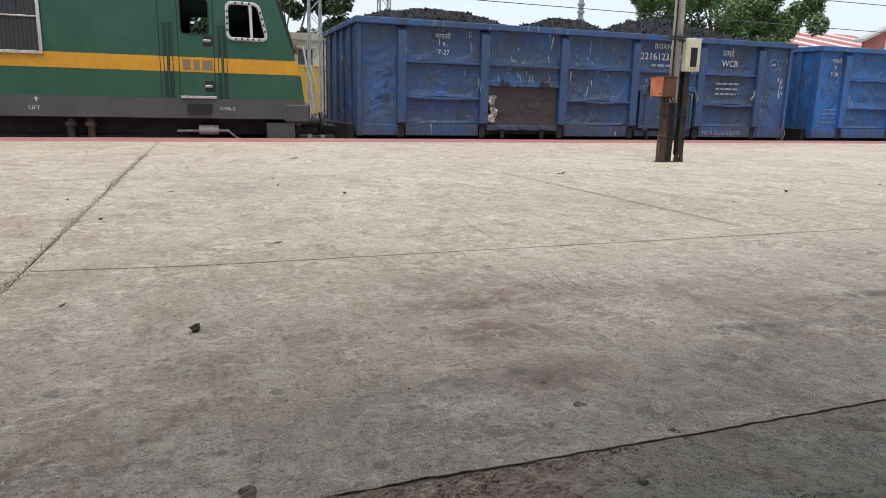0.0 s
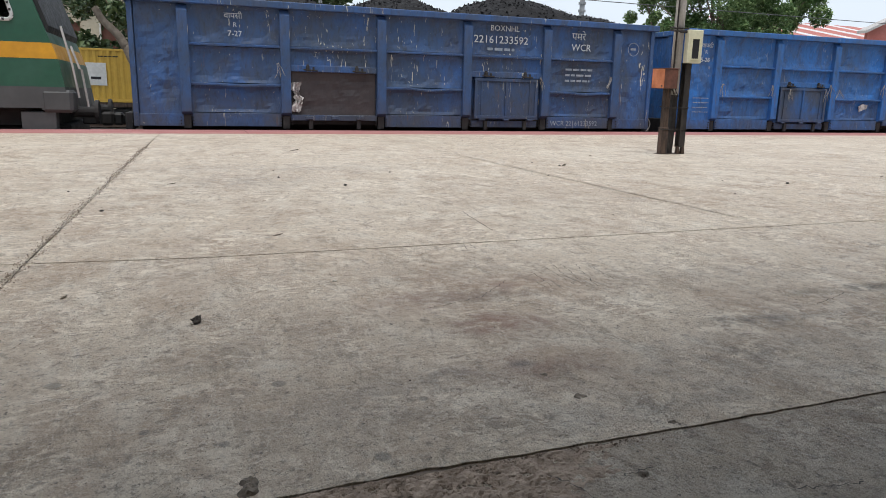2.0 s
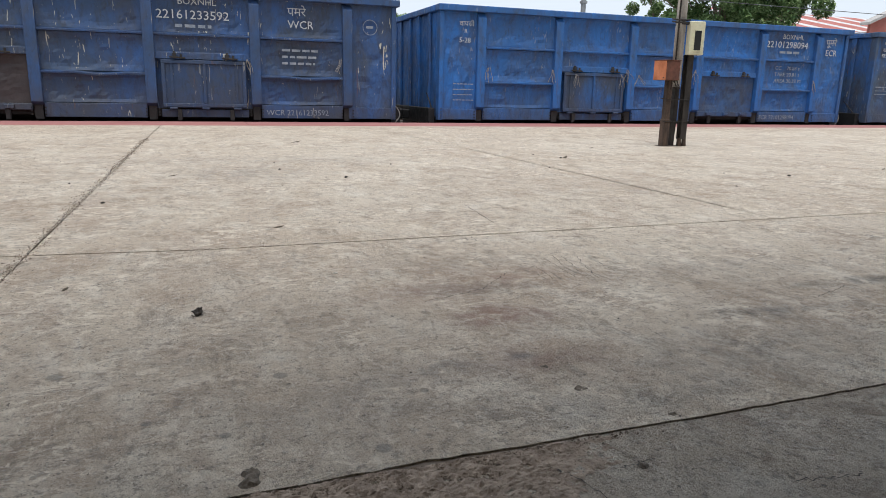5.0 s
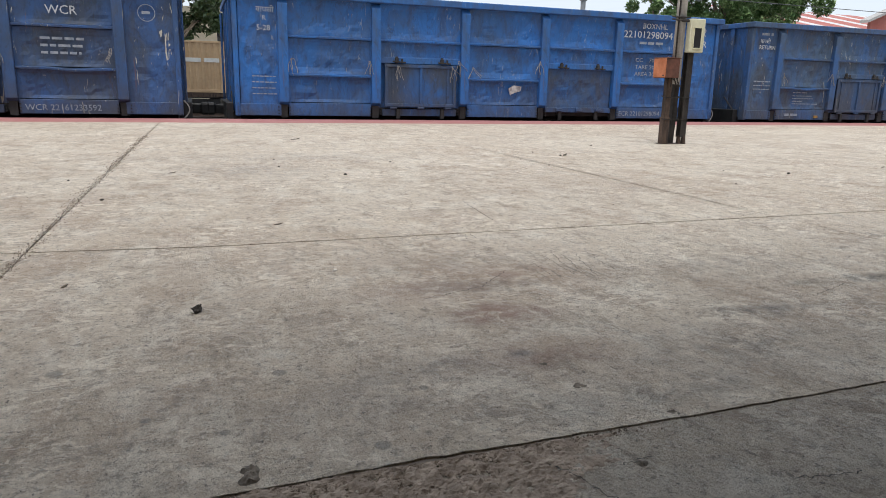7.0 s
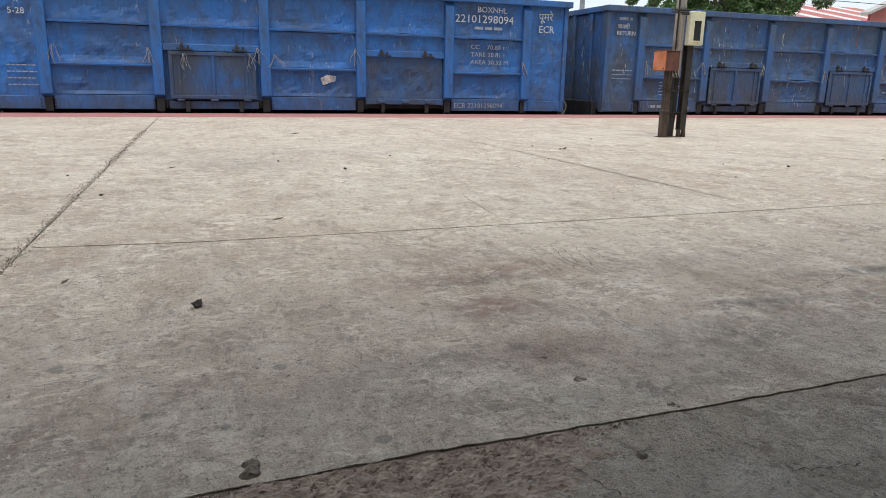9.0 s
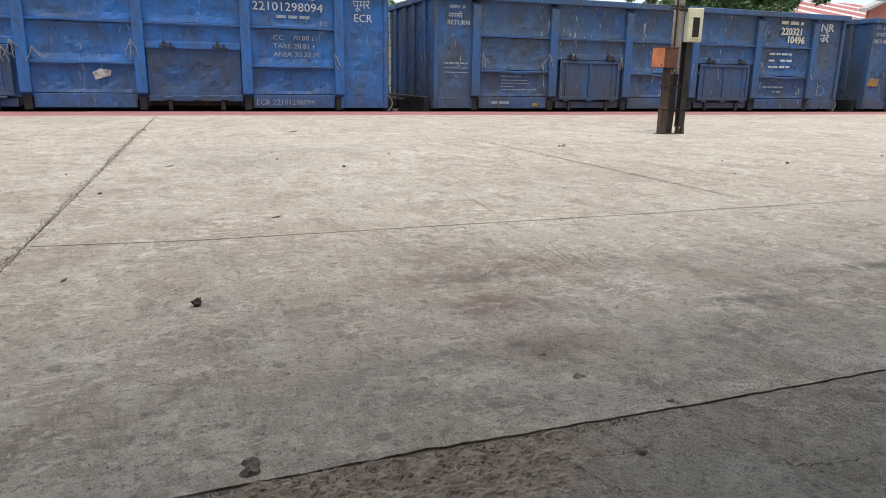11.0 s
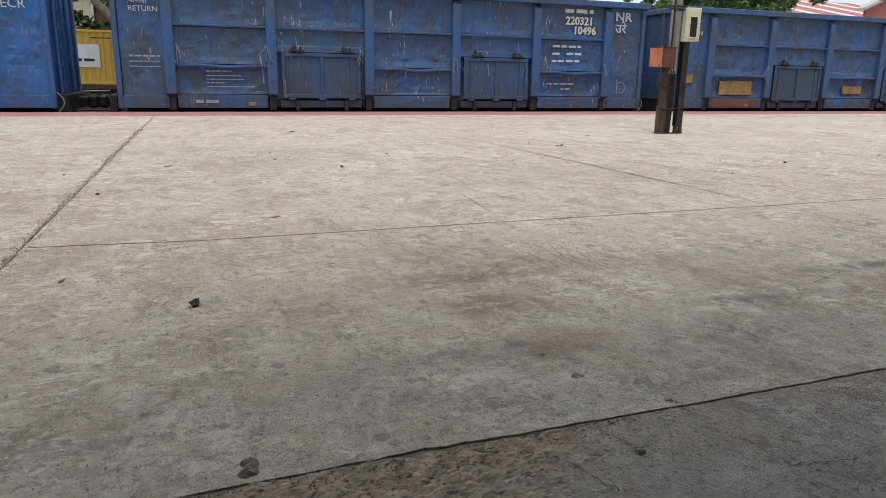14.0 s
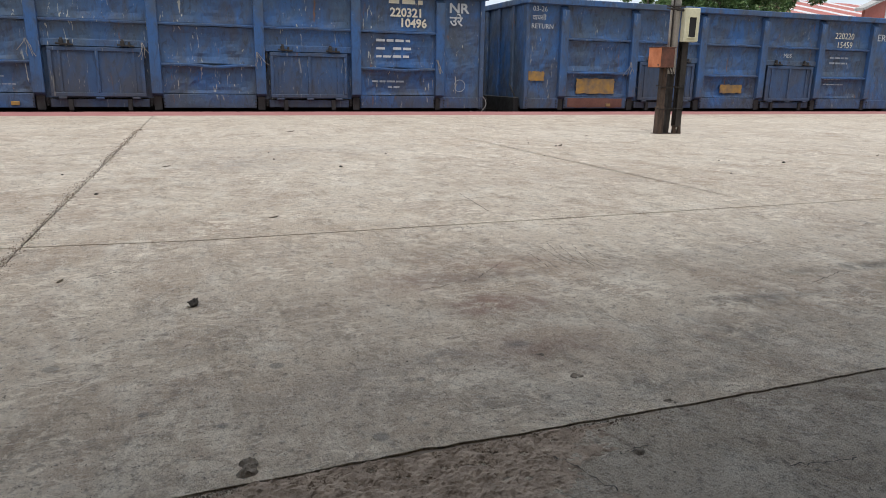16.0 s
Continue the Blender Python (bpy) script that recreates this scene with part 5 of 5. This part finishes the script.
lump = chip("dark_lump", -0.024, 1.948, 0.0125, 1, "stone", "small dark crumpled wrapper scrap lying on the concrete", "debris", 0.95)
for k, (dx, dy, dz, w) in enumerate(((-0.016, -0.004, 0.016, 0.007), (0.012, 0.002, 0.024, 0.006), (-0.010, 0.004, 0.004, 0.009), (0.004, -0.006, 0.026, 0.005))):
    part("fold", stick((0, 0, 0.008), (dx, dy, dz), w, 5, 0.002), "stone", lump)
part("torn_edge", stick((-0.010, -0.008, 0.003), (-0.017, -0.010, 0.007), 0.004, 5, 0.002), "paper", lump, "pale torn edge")
for i, (x, y, s) in enumerate(((0.986, 4.835, 0.02), (-0.489, 4.001, 0.016), (4.522, 4.335, 0.022), (-0.768, 4.829, 0.012), (0.585, 5.395, 0.014), (1.531, 5.634, 0.015), (3.323, 5.953, 0.02), (1.11, 1.6, 0.004), (0.43, 1.4, 0.004), (0.62, 3.2, 0.006), (2.2, 3.3, 0.008), (3.6, 3.9, 0.012), (2.8, 5.2, 0.012), (4.1, 4.6, 0.012), (0.6, 5.9, 0.012), (3.2, 6.3, 0.014))):
    chip("stone_chip", x, y, s * 0.6, i + 4, "stone", "tiny dark stone chip on the concrete", "stone", 0.6)
chip("pale_scrap", 0.427, 2.289, 0.008, 40, "paper", "tiny pale scrap on the concrete", "scrap", 0.5)


def leaf_bit(x, y, s, turn):
    bm = bmesh.new()
    pts = [(-1, 0, 0.02), (-0.4, 0.28, 0.10), (0.3, 0.32, 0.16), (1, 0.02, 0.30), (0.4, -0.22, 0.12), (-0.4, -0.25, 0.05)]
    a = [bm.verts.new((px * s, py * s, pz * s + 0.001)) for px, py, pz in pts]
    b = [bm.verts.new((px * s, py * s, pz * s + 0.003)) for px, py, pz in pts]
    bm.faces.new(a[::-1])
    bm.faces.new(b)
    for i in range(6):
        j = (i + 1) % 6
        bm.faces.new((a[i], a[j], b[j], b[i]))
    o = part("dry_leaf", bm, "leaflitter")
    o.matrix_basis = pose(x, y, 0.0, 0, 0, turn)
    return tagged(o, "curled dry brown leaf on the concrete", "leaf", "litter on the platform")


for x, y, s, a in ((1.06, 8.008, 0.06, 20), (-0.408, 2.308, 0.016, 60), (0.33, 3.141, 0.022, 5), (-0.171, 5.114, 0.03, 15), (3.383, 5.973, 0.05, 40), (5.9, 4.6, 0.03, 15), (4.3, 7.0, 0.03, 30)):
    leaf_bit(x, y, s, a)
grit = random.Random(21)
bm = bmesh.new()
for i in range(3200):
    y = 1.05 + 9.0 * grit.random() ** 1.8
    x = grit.uniform(-0.25, 0.95) * y * 1.05
    pebble(bm, (x, y, 0.001), grit.uniform(0.0006, 0.0020) * (0.7 + y * 0.2), grit)
tagged(part("grit", bm, "stone"), "scattered fine dark grit on the concrete", "grit", kind="stuff")


# ---- standing container train beyond ----
def container(x, y, long, mat, label):
    c = base("shipping_container", pose(x, y, 0.08), label, "container", "containers on flat wagons")
    bm = bmesh.new()
    n = int(long / 0.28)
    pts = []
    for i in range(n):
        u, d = 0.12 + i * (long - 0.24) / n, (long - 0.24) / n
        pts += [(u, 0.04), (u + d * 0.3, 0.04), (u + d * 0.5, 0.0), (u + d * 0.8, 0.0)]
    pts.append((long - 0.12, 0.04))
    for a, b in zip(pts, pts[1:]):
        bm.faces.new([bm.verts.new((a[0], a[1], 0.15)), bm.verts.new((b[0], b[1], 0.15)), bm.verts.new((b[0], b[1], 2.30)), bm.verts.new((a[0], a[1], 2.30))])
    bmesh.ops.remove_doubles(bm, verts=bm.verts, dist=0.001)
    part("corrugated_side", bm, mat, c)
    part("body", cube(0.05, long - 0.05, 0.06, 2.40, 0.05, 2.32), mat, c)
    for a, b in ((0.0, 0.12), (long - 0.12, long)):
        part("corner_post", cube(a, b, -0.01, 0.12, 0, 2.36, bevel=0.01), mat, c)
    for a, b in ((0.0, 0.15), (2.28, 2.38)):
        part("side_rail", cube(0.12, long - 0.12, -0.008, 0.10, a, b, bevel=0.01), mat, c)
    return c


def flat_wagon(x0, x1, y):
    f = base("flat_wagon", pose(x0, y, RAIL), "dark flat wagon carrying containers", "flat wagon", "container train")
    part("deck", cube(0, x1 - x0, 0.0, 2.4, 0.70, 0.915, bevel=0.02), "post_rust", f)
    part("side_sill", cube(0.2, x1 - x0 - 0.2, 0.05, 0.12, 0.66, 0.70), "dark", f)
    for bx in (1.8, x1 - x0 - 1.8):
        bg = part("bogie", cube(bx - 1.3, bx + 1.3, 0.15, 0.3, 0.4, 0.62, bevel=0.02), "dark", f)
        for k in (-1, 1):
            for wy in (0.30, 1.98):
                part("wheel", stick((bx + k, wy, 0.42), (bx + k, wy + 0.12, 0.42), 0.42, 20), "dark", bg)
    return f


CY = 35.7
flat_wagon(-14.67, -2.27, CY)
flat_wagon(-1.67, 10.73, CY)
ca = container(-1.47, CY, 6.06, "beige", "beige corrugated container with pale lettering blocks")
cb = container(4.65, CY, 6.02, "c_yellow", "yellow corrugated container on a flat wagon")
cc = container(-8.57, CY, 6.06, "c_yellow", "yellow container with a white name panel")
cd = container(-14.67, CY, 6.02, "c_yellow", "yellow corrugated container beside another")
bars([(4.6 - 3.4, 1.36, 2.2, 0.34)], -0.012, ca, "c_white", lift=0)
part("door_bar", cube(0.50, 0.62, -0.016, 0.0, 0.2, 2.25), "c_white", ca, "white striped bar")
part("panel", cube(4.25, 4.9, -0.02, 0.0, 0.25, 0.65), "c_white", ca, "white panel")
part("panel", cube(1.6, 4.9, -0.02, 0.0, 0.75, 1.75), "c_white", cc, "white name panel")
bars([(1.8, 1.36, 1.9, 0.28)], -0.024, cc, "mast", lift=0)
bars([(1.75, 0.98, 2.9, 0.22)], -0.024, cc, "black", lift=0)
bars([(4.6, 2.0, 0.8, 0.09)], -0.012, cc, "black", lift=0)


# ---- trees ----
def limb(bm, a, b, r0, r1, n=8, bend=0.0, seed=0):
    a, b = Vector(a), Vector(b)
    k = 9
    pts = []
    for i in range(k + 1):
        t = i / k
        off = Vector((noise.noise((t * 2, seed, 1)), noise.noise((t * 2, seed, 5)), 0)) * bend * math.sin(math.pi * t)
        pts.append(a.lerp(b, t) + off)
    rings = []
    for i, q in enumerate(pts):
        d = (pts[min(i + 1, k)] - pts[max(i - 1, 0)]).normalized()
        e1 = d.cross(Vector((0.3, 1, 0.1))).normalized()
        e2 = d.cross(e1)
        r = r0 + (r1 - r0) * i / k
        rings.append([bm.verts.new(q + (e1 * math.cos(6.2832 * c / n) + e2 * math.sin(6.2832 * c / n)) * r) for c in range(n)])
    for a, b in zip(rings, rings[1:]):
        for c in range(n):
            bm.faces.new((a[c], a[(c + 1) % n], b[(c + 1) % n], b[c]))
    bm.faces.new(rings[0][::-1])
    bm.faces.new(rings[-1])


def crown(clumps, leaves, size, seed, parent, mat):
    """Many single leaves in loose clumps, with gaps between them."""
    rnd = random.Random(seed)
    verts, faces = [], []
    for cx, cy, cz, r in clumps:
        for k in range(leaves):
            d = Vector((rnd.gauss(0, 1), rnd.gauss(0, 1), rnd.gauss(0, 0.8))).normalized()
            c = Vector((cx, cy, cz)) + d * r * rnd.uniform(0.25, 1.0) ** 0.5
            e = Euler((rnd.uniform(-1, 1), rnd.uniform(-1, 1), rnd.uniform(0, 6.3))).to_matrix()
            s = size * rnd.uniform(0.6, 1.3)
            i = len(verts)
            verts += [c + e @ Vector(q) * s for q in ((-1, 0, 0), (-0.2, 0.42, 0.08), (1, 0, 0), (-0.2, -0.42, 0.08))]
            faces += [(i, i + 1, i + 2), (i, i + 2, i + 3)]
    me = bpy.data.meshes.new("crown")
    me.from_pydata([tuple(v) for v in verts], [], faces)
    me.materials.append(M[mat])
    o = new("crown", me)
    o.parent = parent
    return o


def tree(x, y, spread, z0, z1, seed, mat, leaves=90, n=60, size=0.16, label="broad-leaved green tree behind the tracks", trunk=True):
    t = base("tree", pose(x, y, -1.25), label, "tree", "trees behind the tracks")
    rnd = random.Random(seed)
    bm = bmesh.new()
    fork = Vector((0, 0, max(2.4, (z0 + 1.25) * 0.75)))
    limb(bm, (0, 0, 0), fork, 0.32, 0.22, 10, 0.3, seed)
    clumps = []
    for k in range(n):
        a, q = rnd.uniform(0, 6.28), rnd.random() ** 0.5
        h = rnd.random()
        w = spread * (0.55 + 0.6 * math.sin(math.pi * min(1, h * 0.85 + 0.12)))
        c = Vector((math.cos(a) * q * w, math.sin(a) * q * w * 0.7, z0 + 1.25 + (z1 - z0) * h))
        clumps.append((*c, rnd.uniform(0.35, 0.95) * spread * 0.22))
        if k % 4 == 0:
            limb(bm, fork, c, 0.10, 0.025, 5, 0.5, seed + k)
    part("trunk", bm, "bark", t)
    crown(clumps, leaves, size, seed, t, mat)
    return t


tree(34.535, 40.071, 6.2, 4.2, 11.0, 5, "leaf", 620, 110, 0.15, "dense bright green tree rising behind the wagons")
tree(29.676, 40.506, 2.8, 4.2, 8.2, 8, "leaf", 360, 26, 0.13, "small green tree beside a larger one")
tree(6.110, 50.524, 4.6, 3.6, 11.0, 15, "leaf_dark", 240, 60, 0.24, "dusty dark green tree behind the old building")
tree(-2.340, 43.555, 4.2, 1.9, 9.0, 25, "leaf_dark", 220, 60, 0.22, "dark leafy tree over the container wagons")
tree(14.634, 54.008, 4.0, 3.0, 6.0, 31, "leaf", 160, 30, 0.24, "low green tree in the distance")


def bare_tree():
    t = base("old_tree", pose(-2.053, 33.015, -0.35), "thick pale mottled trunk forking above the wagons", "tree", "trees behind the tracks")
    bm = bmesh.new()
    limb(bm, (-0.1, 0, 0), (0.0, 0, 1.7), 0.34, 0.27, 12, 0.15, 1)
    limb(bm, (0.0, 0, 1.6), (-0.5, 0, 2.8), 0.24, 0.19, 12, 0.1, 2)
    limb(bm, (-0.5, 0, 2.75), (-1.6, 0, 4.3), 0.19, 0.14, 10, 0.2, 7)
    limb(bm, (0.0, 0, 1.6), (0.45, 0.1, 3.0), 0.24, 0.21, 12, 0.1, 3)
    limb(bm, (0.45, 0.1, 2.95), (1.3, 0.2, 4.6), 0.21, 0.13, 10, 0.2, 4)
    limb(bm, (1.2, 0.2, 4.4), (2.2, 0.2, 5.6), 0.12, 0.06, 8, 0.3, 5)
    limb(bm, (0.5, 0.2, 3.2), (0.1, 0.4, 5.4), 0.13, 0.07, 8, 0.3, 6)
    limb(bm, (0.9, 0.2, 3.8), (1.9, 0.1, 4.3), 0.09, 0.05, 8, 0.3, 9)
    for v in bm.verts:
        v.co += v.normal * 0.05 * noise.noise(v.co * 3)
    part("trunk", bm, "bark", t, "", True)
    rnd = random.Random(2)
    crown([(rnd.uniform(-3.0, 3.4), rnd.uniform(-1, 1), rnd.uniform(4.2, 7.5), rnd.uniform(0.4, 0.9)) for k in range(34)], 150, 0.13, 7, t, "leaf_dark")
    return t


bare_tree()


# ---- buildings in the distance ----
def old_building():
    b = base("old_building", pose(-2.153, 48.782, -1.25), "weathered cream two-storey building with dark windows", "building", "buildings behind the yard")
    wall_h = 6.0
    holes = [(1.2 + 2.6 * i, 2.2 + 2.6 * i, a, a + 1.4) for i in range(4) for a in (1.2, 4.0)]
    part("wall", holed([(0, 0), (11.5, 0), (11.5, wall_h), (0, wall_h)], [[(x0, z0), (x1, z0), (x1, z1), (x0, z1)] for x0, x1, z0, z1 in holes], 0, 0.25), "wall_pale", b)
    part("back_wall", cube(0.0, 11.5, 0.6, 6.0, 0, wall_h - 0.1), "wall_pale", b)
    for x0, x1, z0, z1 in holes:
        w = part("window", cube(x0, x1, 0.16, 0.20, z0, z1), "window_dark", b)
        part("window_frame", cube((x0 + x1) / 2 - 0.03, (x0 + x1) / 2 + 0.03, 0.10, 0.16, z0, z1), "c_white", w)
        part("sunshade", cube(x0 - 0.15, x1 + 0.15, -0.35, 0.0, z1 + 0.08, z1 + 0.16), "wall_pale", w)
    part("parapet", cube(-0.15, 11.65, -0.15, 0.2, wall_h, wall_h + 0.45), "wall_pale", b)
    part("roof", cube(0, 11.5, 0.2, 6.0, wall_h - 0.1, wall_h + 0.1), "wall_pale", b)
    part("ledge", cube(-0.1, 11.6, -0.12, 0.0, 3.1, 3.3), "c_white", b)
    return b


old_building()


def yellow_house():
    b = base("yellow_building", pose(-14.034, 47.910, -1.25), "yellow plaster railway building with white openings", "building", "buildings behind the yard")
    holes = [(1.0 + 2.0 * i, 1.9 + 2.0 * i, 4.2, 5.8) for i in range(5)]
    part("wall", holed([(0, 0), (11, 0), (11, 7), (0, 7)], [[(x0, z0), (x1, z0), (x1, z1), (x0, z1)] for x0, x1, z0, z1 in holes], 0, 0.25), "wall_pale", b)
    part("back_wall", cube(0, 11, 0.6, 6, 0, 6.9), "wall_pale", b)
    for x0, x1, z0, z1 in holes:
        w = part("window", cube(x0, x1, 0.14, 0.2, z0, z1), "rust_patch", b)
        part("window_frame", cube(x0 - 0.1, x0, -0.03, 0.02, z0, z1), "c_white", w)
    part("roof", cube(-0.3, 11.3, -0.3, 6, 7, 7.25), "wall_pale", b)
    return b


yellow_house()


def shed(x, y, long, deep, eave, ridge, label):
    """Factory shed whose roof is laid in red and pale sheets."""
    s = base("warehouse", pose(x, y, -1.25), label, "warehouse", "buildings behind the yard")
    part("wall", cube(0, long, 0, 0.3, 0, eave), "wall_pale", s)
    n = int(long / 1.6)
    for i in range(n):
        bm = bmesh.new()
        a, b = i * long / n, (i + 1) * long / n - 0.02
        vs = [bm.verts.new(v) for v in ((a, -0.5, eave), (b, -0.5, eave), (b, deep / 2, ridge), (a, deep / 2, ridge))]
        top = [bm.verts.new(v.co + Vector((0, -0.02, 0.06))) for v in vs]
        bm.faces.new(vs)
        bm.faces.new(top[::-1])
        for k in range(4):
            bm.faces.new((vs[k], vs[(k + 1) % 4], top[(k + 1) % 4], top[k]))
        bmesh.ops.recalc_face_normals(bm, faces=bm.faces)
        part("roof_sheet", bm, "roof_red" if (i * 7) % 3 else "roof_white", s)
    return s


shed(52.634, 54.008, 34.0, 26.0, 8.2, 11.4, "long warehouse roofed in faded red and pale sheets")


def gable_house():
    g = base("gable_building", pose(60.6, 50.959, -1.25), "red and white sheet-clad gable end under a grey roof", "building", "buildings behind the yard")
    part("wall", prism([(0, 0), (16, 0), (16, 9.0), (8, 12.0), (0, 8.9)], 0, 0.3), "roof_red", g)
    bm = bmesh.new()
    for k in range(22):
        x = 2.6 + k * 0.6
        z = 8.9 + (12.0 - 8.9) * min(x, 16 - x) / 8 - 0.15
        box(bm, x, x + 0.56, -0.06, 0.0, 5.0, z)
    part("cladding", bm, "roof_white", g, "pale upright cladding sheets")
    for s in ((-0.8, 8.6, 8.0, 12.15), (16.8, 8.6, 8.0, 12.15)):
        part("roof", prism([(s[0], s[1]), (s[2], s[3]), (s[2], s[3] + 0.25), (s[0], s[1] + 0.25)], -0.5, 0.5), "galv", g)
    return g


gable_house()


# ---- overhead line ----
def mast(x, y, h, label="grey lattice mast of the overhead line"):
    m = base("catenary_mast", pose(x, y, -1.25), label, "mast", "overhead line masts")
    w = 0.28
    for sx in (-w, w):
        for sy in (-w, w):
            part("leg", stick((sx, sy, 0), (sx * 0.7, sy * 0.7, h), 0.035, 6), "mast", m)
    bm = bmesh.new()
    n = int(h / 0.5)
    for i in range(n):
        z0, z1 = h * i / n, h * (i + 1) / n
        k0, k1 = w * (1 - 0.3 * i / n), w * (1 - 0.3 * (i + 1) / n)
        s = 1 if i % 2 else -1
        for a in (-1, 1):
            rod(bm, (-k0 * s, a * k0, z0), (k1 * s, a * k1, z1), 0.014, 4)
            rod(bm, (a * k0, -k0 * s, z0), (a * k1, k1 * s, z1), 0.014, 4)
    part("lacing", bm, "mast", m)
    bm = stick((0, -0.2, h - 1.6), (0, -2.8, h - 1.0), 0.03, 6)
    rod(bm, (0, -0.2, h - 0.4), (0, -2.8, h - 1.0), 0.02, 6)
    part("bracket_arm", bm, "mast", m)
    part("insulator", stick((0, -0.35, h - 1.57), (0, -0.75, h - 1.47), 0.07, 8), "porcelain", m)
    return m


mast(4.861, 29.617, 9.0)
mast(7.901, 30.053, 9.0)
pm = base("tubular_mast", pose(17.742, 30.488, -1.25), "slim grey mast with a ringed top", "mast", "overhead line masts")
part("pole", stick((0, 0, 0), (0, 0, 7.6), 0.12, 10), "mast", pm)
for z in (6.0, 6.35, 6.7):
    part("ring", stick((0, 0, z), (0, 0, z + 0.1), 0.18, 10), "mast", pm)


def cable(name, a, b, r, sag=0.3):
    bm = bmesh.new()
    a, b = Vector(a), Vector(b)
    k = 12
    f = lambda t: a.lerp(b, t) - Vector((0, 0, sag * 4 * t * (1 - t)))
    for i in range(k):
        rod(bm, f(i / k), f((i + 1) / k), r, 5)
    return tagged(part(name, bm, "cable"), "thin dark overhead wire against the sky", "wire", "overhead wires", "structure")


cable("overhead_wire", (-40, 28.7, 6.6), (60, 28.7, 6.6), 0.02)
cable("overhead_wire", (-40, 28.7, 5.4), (110, 28.7, 5.2), 0.018)
cable("overhead_wire", (-40, 27.0, 7.6), (110, 27.0, 7.2), 0.018)
bm = stick((39.3, 28.7, 5.15), (40.0, 28.7, 5.15), 0.12, 8)
tagged(part("insulator", bm, "porcelain"), "dark insulator hung in the overhead wire", "insulator", kind="structure")


# ---- what moves: the whole train ----
def travel(t):
    for (t0, s0), (t1, s1) in zip(TRAIN_ROWS, TRAIN_ROWS[1:]):
        if t <= t1:
            return s0 + (s1 - s0) * (t - t0) / (t1 - t0)


def motions():
    for ob in TRAIN:
        m = ob.matrix_basis.copy()
        walk(ob, [(t, Matrix.Translation((s, 0, 0)) @ m) for t, s in TRAIN_ROWS])
    # the wheels roll as far as the train goes
    for wheel, r in WHEELS:
        x, y, z = wheel.location
        walk(wheel, [(0.25 * i, pose(x, y, z, 0, math.degrees(travel(0.25 * i) / r))) for i in range(65)])


motions()
